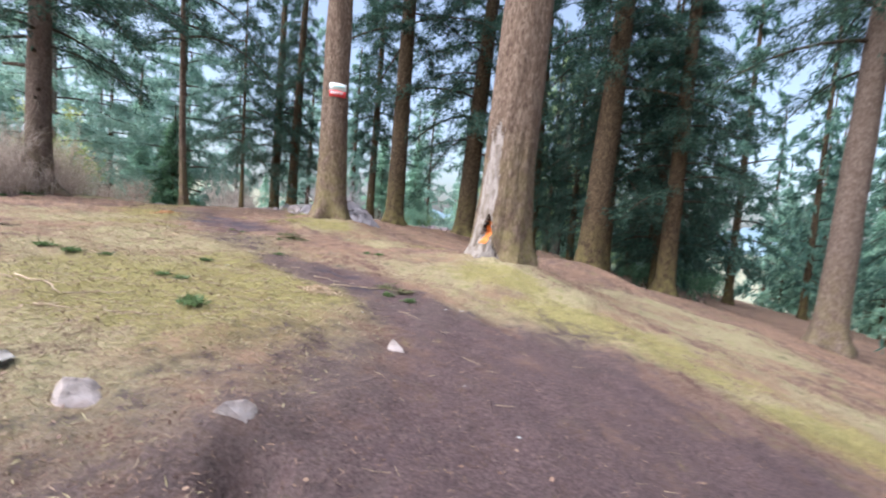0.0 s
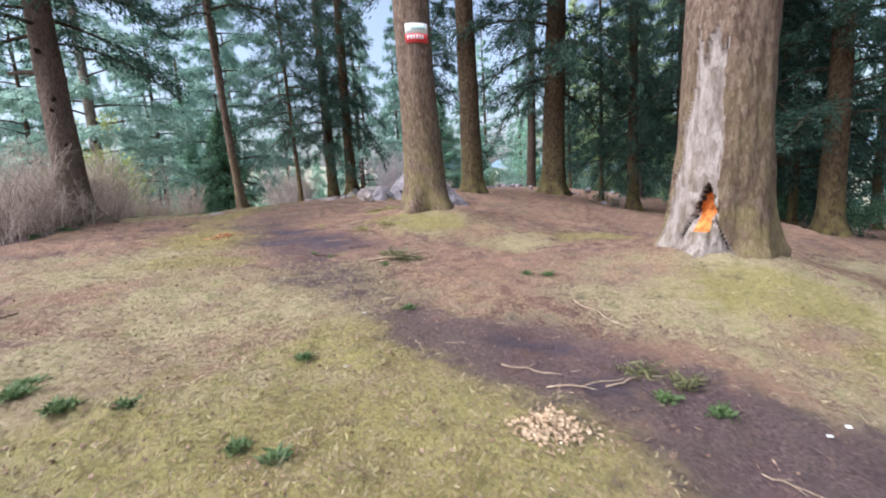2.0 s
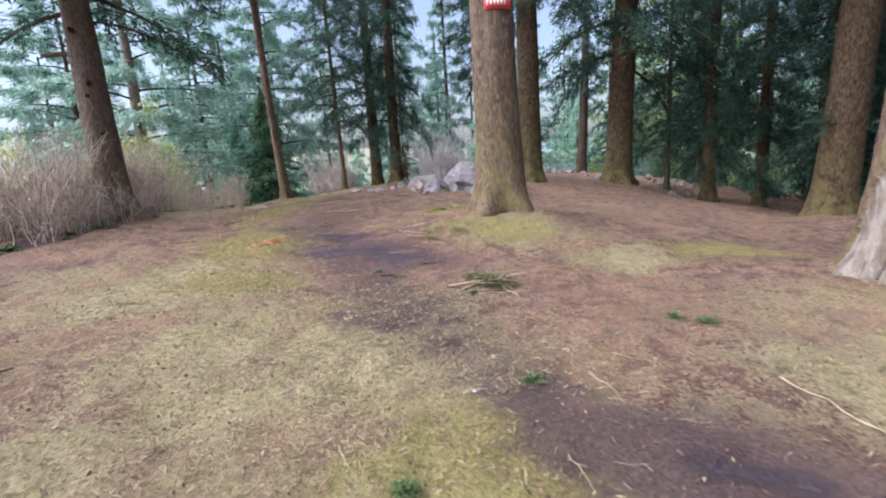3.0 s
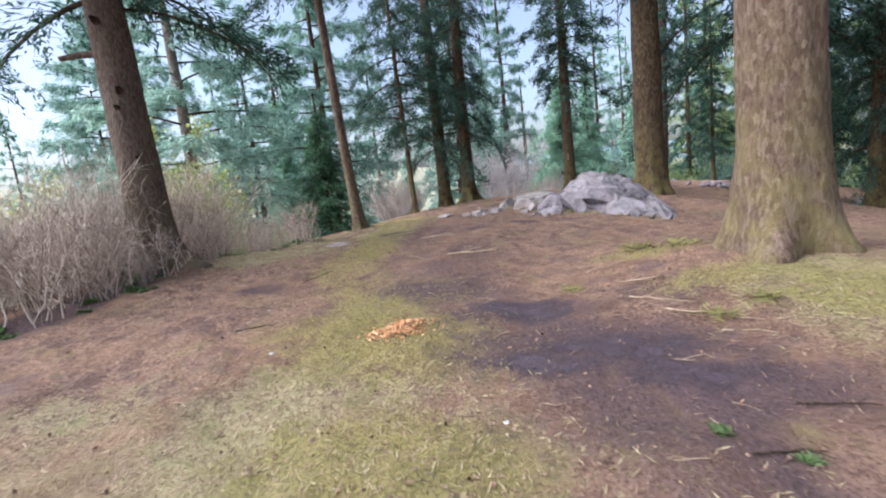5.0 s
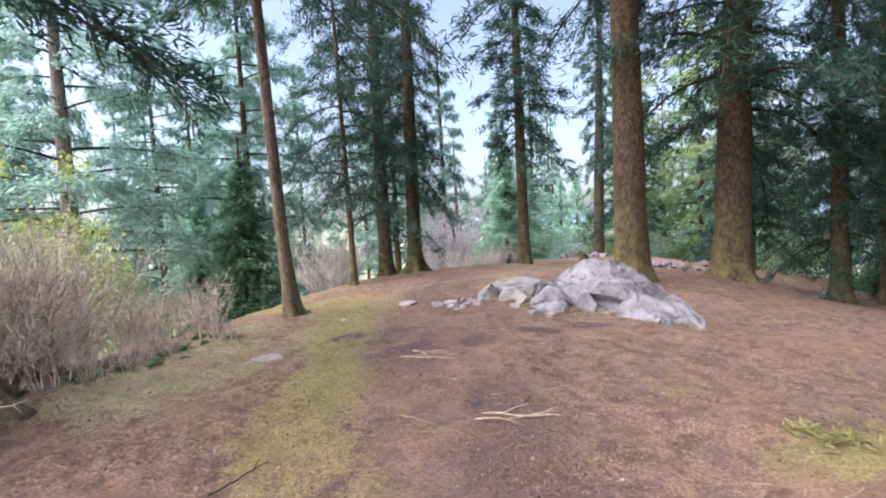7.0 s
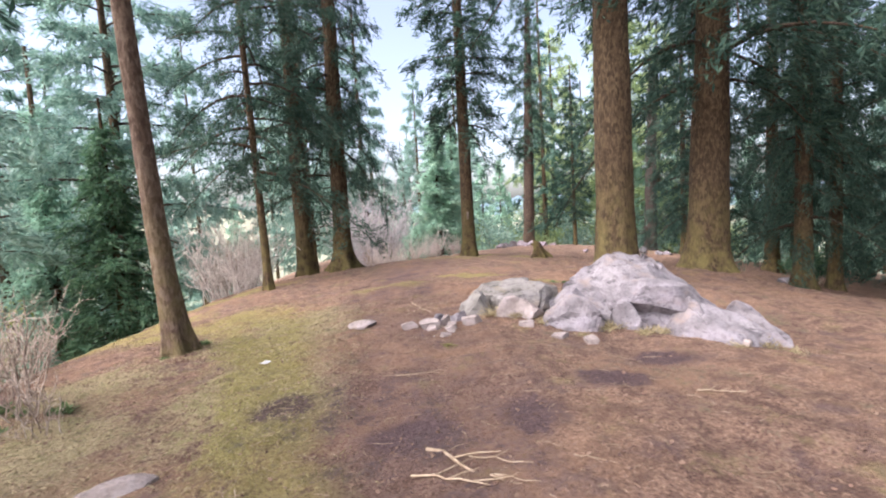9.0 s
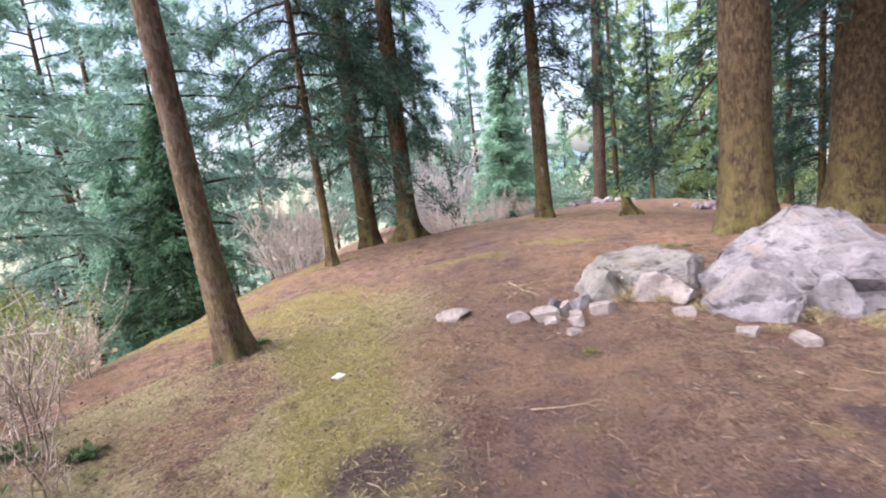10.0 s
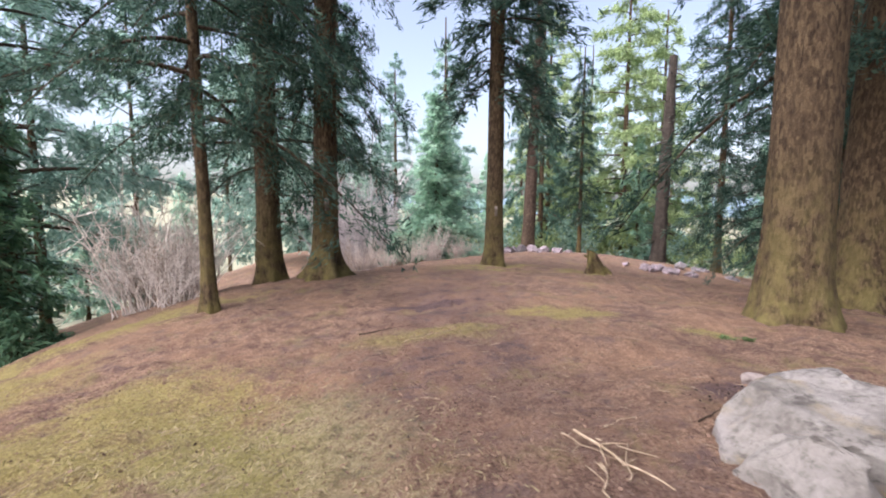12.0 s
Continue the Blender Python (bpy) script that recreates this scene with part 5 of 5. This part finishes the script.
# ---- fallen wood ----
def make_stick(name, length, thick, seed, forks=1, mat=STICK):
    rs = np.random.RandomState(seed)
    s = np.linspace(-0.5, 0.5, 8)
    P = np.stack([s * length, np.cumsum(rs.normal(0, 0.03, 8)) * length, thick * 0.6 + np.abs(rs.normal(0, 0.008, 8))], -1)
    bits = [tube(P, np.linspace(thick, thick * 0.45, 8), 6)]
    for _ in range(forks):
        k = rs.randint(2, 6)
        d = np.array([rs.uniform(0.4, 1.0), rs.choice([-1, 1]) * rs.uniform(0.4, 0.9), rs.uniform(0.0, 0.25)])
        ln = length * rs.uniform(0.2, 0.45)
        bits.append(tube(np.stack([P[k], P[k] + d * ln * 0.5, P[k] + d * ln * (1, 1, 0.6)]), np.array([thick * 0.6, thick * 0.45, thick * 0.2]), 5))
    return fast_mesh(name, *joined(bits), (mat,), True)


STICKS = [make_stick("stick", 0.6, 0.008, 500 + k, k % 3) for k in range(5)]
DARKS = [make_stick("stick", 0.5, 0.010, 510 + k, 1, BARK_DARK) for k in range(2)]


def stick(x, y, turn, s=1.0, dark=False, k=0):
    ob = new("fallen_stick", (DARKS if dark else STICKS)[k % (2 if dark else 5)])
    d = 0.25 * s
    ca, sa = math.cos(radians(turn)), math.sin(radians(turn))
    zx = gz(x + d * ca, y + d * sa) - gz(x - d * ca, y - d * sa)
    ob.matrix_basis = Matrix.LocRotScale((x, y, gz(x, y) + 0.004), Euler((0, -math.atan2(zx, 2 * d), radians(turn)), "XYZ"), (s, s, s))
    return tagged(ob, "dark broken stick on the forest floor" if dark else "bleached dry stick lying on the ground", "stick", group="fallen sticks")


for k, (x, y, a, s) in enumerate(((-2.97, 3.43, -25, 1.3), (-2.54, 3.5, 40, 0.9), (-9.3, 13.5, 50, 1.1), (-9.6, 13.9, 38, 1.2), (-9.1, 13.2, 60, 0.8), (-3.35, 3.55, -12, 0.9), (-2.9, 3.5, 10, 0.6), (-2.75, 3.9, 20, 0.5), (-2.2, 3.75, 60, 0.35), (-3.0, 3.2, 5, 0.7), (-3.2, 2.9, 30, 0.8), (-2.0, 3.1, 35, 0.7), (-2.45, 3.0, -8, 0.8), (-3.0, 2.6, -3, 0.6), (-0.9, 5.05, 5, 0.9), (-0.6, 5.15, 28, 0.9), (-1.2, 5.2, -10, 0.7), (-0.2, 4.35, -30, 0.5), (0.35, 3.5, -50, 0.4), (-1.5, 6.4, -30, 0.5), (-1.7, 6.1, -60, 0.6), (-0.6, 6.1, -45, 1.0), (-1.9, 5.4, -70, 0.5), (-2.9, 5.3, -60, 0.5), (-2.5, 7.55, 30, 0.9), (-2.4, 7.7, -40, 0.8), (-2.6, 7.7, 75, 0.7), (-2.35, 7.5, 10, 0.8), (-2.7, 7.35, -75, 0.5), (-3.6, 8.6, 5, 0.6), (-3.2, 8.9, -10, 0.6), (-3.35, 9.15, -12, 1.0), (-3.6, 9.4, -15, 0.8), (-2.9, 9.05, 8, 0.5), (-5.34, 11.22, -4, 1.0), (-5.84, 11.09, 80, 0.4), (-5.92, 12.64, -30, 0.7), (-6.0, 11.3, -20, 0.5), (-4.3, 10.1, -5, 0.5), (-3.9, 10.35, 8, 0.7), (-4.1, 10.6, -8, 0.6), (-5.95, 12.85, -30, 1.0), (-5.5, 12.7, -30, 0.6), (-6.3, 14.2, -8, 1.1), (-5.1, 13.6, 8, 0.9), (-3.8, 13.8, 0, 0.7), (-4.6, 14.3, -25, 0.6), (-6.15, 16.55, 60, 0.7), (-6.05, 16.65, -50, 0.8), (-6.3, 16.7, -70, 0.6), (-5.9, 17.0, 20, 0.7), (-7.2, 16.6, 80, 0.5), (-7.3, 16.0, -70, 0.6), (-7.0, 18.2, 25, 0.6), (-6.8, 19.0, 5, 0.7), (-5.1, 18.0, 20, 0.6), (-4.9, 11.9, 30, 0.5), (-1.2, 3.3, -20, 0.4), (0.6, 2.9, 15, 0.4), (-8.8, 13.3, 40, 0.9), (-8.6, 14.3, 70, 0.7))):
    stick(x, y, a, s * (0.6 if 12.4 < y < 15.2 else 0.85), False, k)
for k, (x, y, a, s) in enumerate(((-5.6, 5.6, 35, 1.6), (-6.9, 10.55, 50, 0.7), (-6.5, 8.9, 30, 0.6), (-7.2, 19.5, 8, 0.8), (-5.4, 16.95, 25, 0.6), (-5.2, 11.6, 70, 0.4), (-3.4, 7.9, 20, 0.6), (-3.1, 8.2, -10, 0.6), (-5.0, 18.7, -30, 0.4), (-8.6, 21.2, -20, 0.8), (-4.1, 17.2, 0, 0.5))):
    stick(x, y, a, s, True, k)


BRANCHES = [make_stick("branch", 0.9, 0.015, 520 + k, 3) for k in range(3)]
for k, (x, y, a, s) in enumerate(((-2.5, 7.72, 25, 0.8), (-2.42, 7.82, -15, 0.6), (-2.6, 7.66, 60, 0.55), (-2.3, 7.62, -55, 0.5), (-6.09, 12.82, -45, 0.75), (-6.2, 12.72, -20, 0.5), (-5.87, 11.2, 85, 0.35), (-5.29, 11.31, -8, 0.6), (-3.73, 10.02, -10, 0.5), (-6.15, 16.6, -62, 0.6), (-6.3, 16.5, 70, 0.4), (-4.3, 13.47, -12, 0.35))):
    ob = stick(x, y, a, s)
    ob.data = BRANCHES[k % 3]
    ob.name = "fallen_branch"
    tagged(ob, "dry forked branch lying on the forest floor", "branch", "fallen branches")


def stump():
    x, y = -2.26, 24.27
    root = tagged(new("tree_stump"), "small broken stump on the knoll", "stump")
    root.matrix_basis = pose(x, y, gz(x, y))
    me = make_trunk("stump", 0.085, 1.3, (-0.3, 0), 1.3, 20, 24, 71, (BARK,), lumps=0.1)
    bm = bmesh.new()
    bm.from_mesh(me)
    bmesh.ops.bisect_plane(bm, geom=bm.verts[:] + bm.edges[:] + bm.faces[:], plane_co=(0, 0, 0.42), plane_no=(0.4, 0.1, 1), clear_outer=True)
    edges = [e for e in bm.edges if e.is_boundary and min(v.co.z for v in e.verts) > 0.1]
    bmesh.ops.contextual_create(bm, geom=edges)
    bm.to_mesh(me)
    bm.free()
    part("stump_wood", me, root)
    V, F = tube(np.array([[0.02, 0, 0.08], [0.16, -0.05, 0.10], [0.27, -0.08, 0.0], [0.32, -0.1, -0.1]]), np.array([0.07, 0.06, 0.05, 0.03]), 8)
    part("root", fast_mesh("root", V, F, (BARK,), True), root)
    V, F = tube(np.array([[-0.08, 0, 0.28], [-0.22, 0, 0.36], [-0.3, 0.02, 0.40]]), np.array([0.05, 0.04, 0.025]), 7)
    part("branch_stub", fast_mesh("branch_stub", V, F, (BARK,), True), root)


stump()


def chip_heap(name, x, y, n, spread, mat, seed, label):
    rs = np.random.RandomState(seed)
    px, py = x + rs.normal(0, spread, n), y + rs.normal(0, spread * 0.8, n)
    d = np.hypot(px - x, py - y) / spread
    C = np.stack([px, py, ground_z(px, py) + 0.012 + 0.05 * np.exp(-d ** 2) * rs.rand(n)], -1)
    L = rs.uniform(0.012, 0.034, n)
    V, F = slivers(C, rs.normal(0, 1, (n, 3)) * (1, 1, 0.35), rs.normal(0, 0.5, (n, 3)) + (0, 0, 1), L, L * 0.65)
    V2, F2 = slivers(C - (0, 0, 0.006), rs.normal(0, 1, (n, 3)) * (1, 1, 0.35), rs.normal(0, 0.5, (n, 3)) + (0, 0, 1), L * 0.8, L * 0.5)
    tagged(new(name, fast_mesh(name, *joined([(V, F), (V2, F2)]), (mat,))), label, "wood chips", kind="stuff")


chip_heap("wood_chips", -1.15, 4.6, 620, 0.09, CHIP, 600, "pale heap of wood chips beside the trail")
chip_heap("orange_chips", -5.36, 8.92, 800, 0.10, CHIP_ORANGE, 601, "orange-brown heap of wood chips on the grass")
chip_heap("charcoal", -4.75, 17.25, 120, 0.25, BLACK_WOOD, 602, "black charred scraps by the rock")


def scraps():
    rs = np.random.RandomState(12)
    me = []
    for k in range(3):
        bm = bmesh.new()
        bmesh.ops.create_grid(bm, x_segments=3, y_segments=2, size=0.035)
        for v in bm.verts:
            v.co.z = 0.012 * rs.rand() + 0.004
            v.co.x *= rs.uniform(0.8, 1.3)
        r = bmesh.ops.extrude_face_region(bm, geom=bm.faces[:])
        for v in r["geom"]:
            if isinstance(v, bmesh.types.BMVert):
                v.co.z += 0.003
        m = bpy.data.meshes.new("scrap")
        bm.to_mesh(m)
        bm.free()
        m.materials.append(PAPER)
        me.append(m)
    for k, (x, y) in enumerate(((0.15, 4.72), (0.32, 4.85), (-3.9, 7.1), (-4.3, 7.3), (-3.5, 6.9), (-7.74, 15.08), (-6.1, 15.35), (-2.4, 5.9), (-6.9, 9.6), (-6.75, 9.4), (-6.1, 8.5), (-3.1, 6.2), (-2.3, 5.1), (0.3, 3.0), (0.6, 2.5), (-1.7, 8.6), (-0.6, 4.1), (-4.5, 8.0))):
        ob = new("paper_scrap", me[k % 3])
        ob.matrix_basis = Matrix.LocRotScale((x, y, gz(x, y) + 0.004), Euler((0, 0, rs.rand() * 6)), Vector((1, 1, 1)) * (1.1 if k == 5 else rs.uniform(0.18, 0.4)))
        tagged(ob, "crumpled white scrap on the forest floor", "litter", "white scraps")


scraps()


# ---- litter and grass ----
def scatter(n, seed, keep):
    """Random places near the walk, kept with the chance keep(x, y)."""
    rs = np.random.RandomState(seed)
    t = rs.rand(n) ** 1.0
    y = 0.3 + 19.0 * t
    x = -0.2 - 7.2 * np.clip(y / 14.5, 0, 1) + rs.normal(0.4, 2.3, n)
    ok = rs.rand(n) < keep(x, y)
    return x[ok], y[ok], rs


def litter():
    def bare(x, y):
        damp = np.maximum(np.clip(np.maximum(np.maximum(band(x, y, TRAIL), band(x, y, WORN_TRAIL)), spots(x, y, MUD_SPOTS)), 0, 1) * 0.75, np.clip(spots(x, y, WET_SPOTS) * 1.5, 0, 0.97))
        return (1 - 0.75 * np.clip(band(x, y, MOSS), 0, 1)) * (1 - damp)

    x, y, rs = scatter(130000, 700, bare)
    n = len(x)
    a = rs.rand(n) * 6.28
    D = np.stack([np.cos(a), np.sin(a), rs.normal(0, 0.22, n)], -1)
    needle = rs.rand(n) < 0.98
    L = np.where(needle, rs.uniform(0.022, 0.062, n), rs.uniform(0.014, 0.03, n))
    W = np.where(needle, rs.uniform(0.0022, 0.0052, n), L * 0.55)
    N = rs.normal(0, 0.35, (n, 3)) + (0, 0, 1)
    V, F = slivers(np.stack([x, y, ground_z(x, y) + 0.006 + 0.008 * rs.rand(n)], -1), D, N, L, W)
    tagged(new("needle_litter", fast_mesh("needle_litter", V, F, (LITTER,))), "fallen brown needles and leaf scraps on the ground", "litter", kind="stuff")


def leaf_litter():
    x, y, rs = scatter(19000, 740, lambda x, y: (1 - 0.8 * np.clip(band(x, y, TRAIL), 0, 1)) * (1 - np.clip(spots(x, y, WET_SPOTS) * 1.4, 0, 1)) * (1 - 0.7 * np.clip(band(x, y, MOSS), 0, 1)) * (0.35 + 0.65 * vnoise(x * 1.7, y * 1.7, 31)))
    x = x - 1.2 * (rs.rand(len(x)) < 0.5)
    n = len(x)
    L = rs.uniform(0.014, 0.034, n)
    V, F = slivers(np.stack([x, y, ground_z(x, y) + 0.012], -1), rs.normal(0, 1, (n, 3)) * (1, 1, 0.3), rs.normal(0, 0.5, (n, 3)) + (0, 0, 0.9), L, L * rs.uniform(0.35, 0.8, n))
    tagged(new("leaf_litter", fast_mesh("leaf_litter", V, F, (LEAFLITTER,))), "curled brown leaf scraps lying on the ground", "litter", kind="stuff")


def grass():
    def on_straw(x, y):
        return np.clip(spots(x, y, STRAW_SPOTS) * 1.3, 0, 1) * (1 - np.clip(band(x, y, TRAIL) * 1.3, 0, 1))

    def on_moss(x, y):
        return np.maximum(np.clip(band(x, y, MOSS), 0, 1), np.clip(spots(x, y, MOSS_SPOTS), 0, 1)) * (1 - np.clip(band(x, y, TRAIL) * 1.3, 0, 1))

    for name, count, seed, keep, mat, ln, up, label in (("dry_grass", 190000, 710, on_straw, STRAW, 0.048, 0.35, "short matted straw-coloured grass"), ("moss_grass", 90000, 720, on_moss, GREENGRASS, 0.04, 0.6, "short yellow-green mossy grass")):
        x, y, rs = scatter(count, seed, keep)
        n = len(x)
        a = rs.rand(n) * 6.28
        D = np.stack([np.cos(a), np.sin(a), rs.uniform(0, 2.0, n) * up], -1)
        L = ln * rs.uniform(0.4, 1.3, n)
        C = np.stack([x, y, ground_z(x, y)], -1) + D / np.linalg.norm(D, axis=1)[:, None] * L[:, None] * 0.42
        V, F = slivers(C, D, rs.normal(0, 0.6, (n, 3)) + (0, 0, 0.6), L, L * 0.12)
        tagged(new(name, fast_mesh(name, V, F, (mat,))), label, "grass", kind="stuff")


def twig_litter():
    """Small broken twigs strewn over the path and under the trees."""
    x, y, rs = scatter(2000, 730, lambda x, y: (0.25 + 0.75 * np.clip((y - 3) / 6, 0, 1)) * (1 - np.clip(spots(x, y, WET_SPOTS) * 1.3, 0, 1)))
    bits = []
    for a, b, z in zip(x, y, ground_z(x, y)):
        t, ln, r = rs.rand() * 6.28, rs.uniform(0.04, 0.14), rs.uniform(0.0014, 0.003)
        d = np.array([math.cos(t), math.sin(t), rs.normal(0, 0.06)]) * ln
        side = np.array([-math.sin(t), math.cos(t), 0]) * ln * rs.normal(0, 0.12)
        p = np.array([a, b, z + 0.008])
        bits.append(tube(np.stack([p - d / 2, p + side, p + d / 2]), np.array([r, r, r * 0.6]), 3))
    tagged(new("twig_litter", fast_mesh("twig_litter", *joined(bits), (STICK,))), "small pale twigs strewn over the forest floor", "twigs", kind="stuff")


litter()
leaf_litter()
twig_litter()
grass()
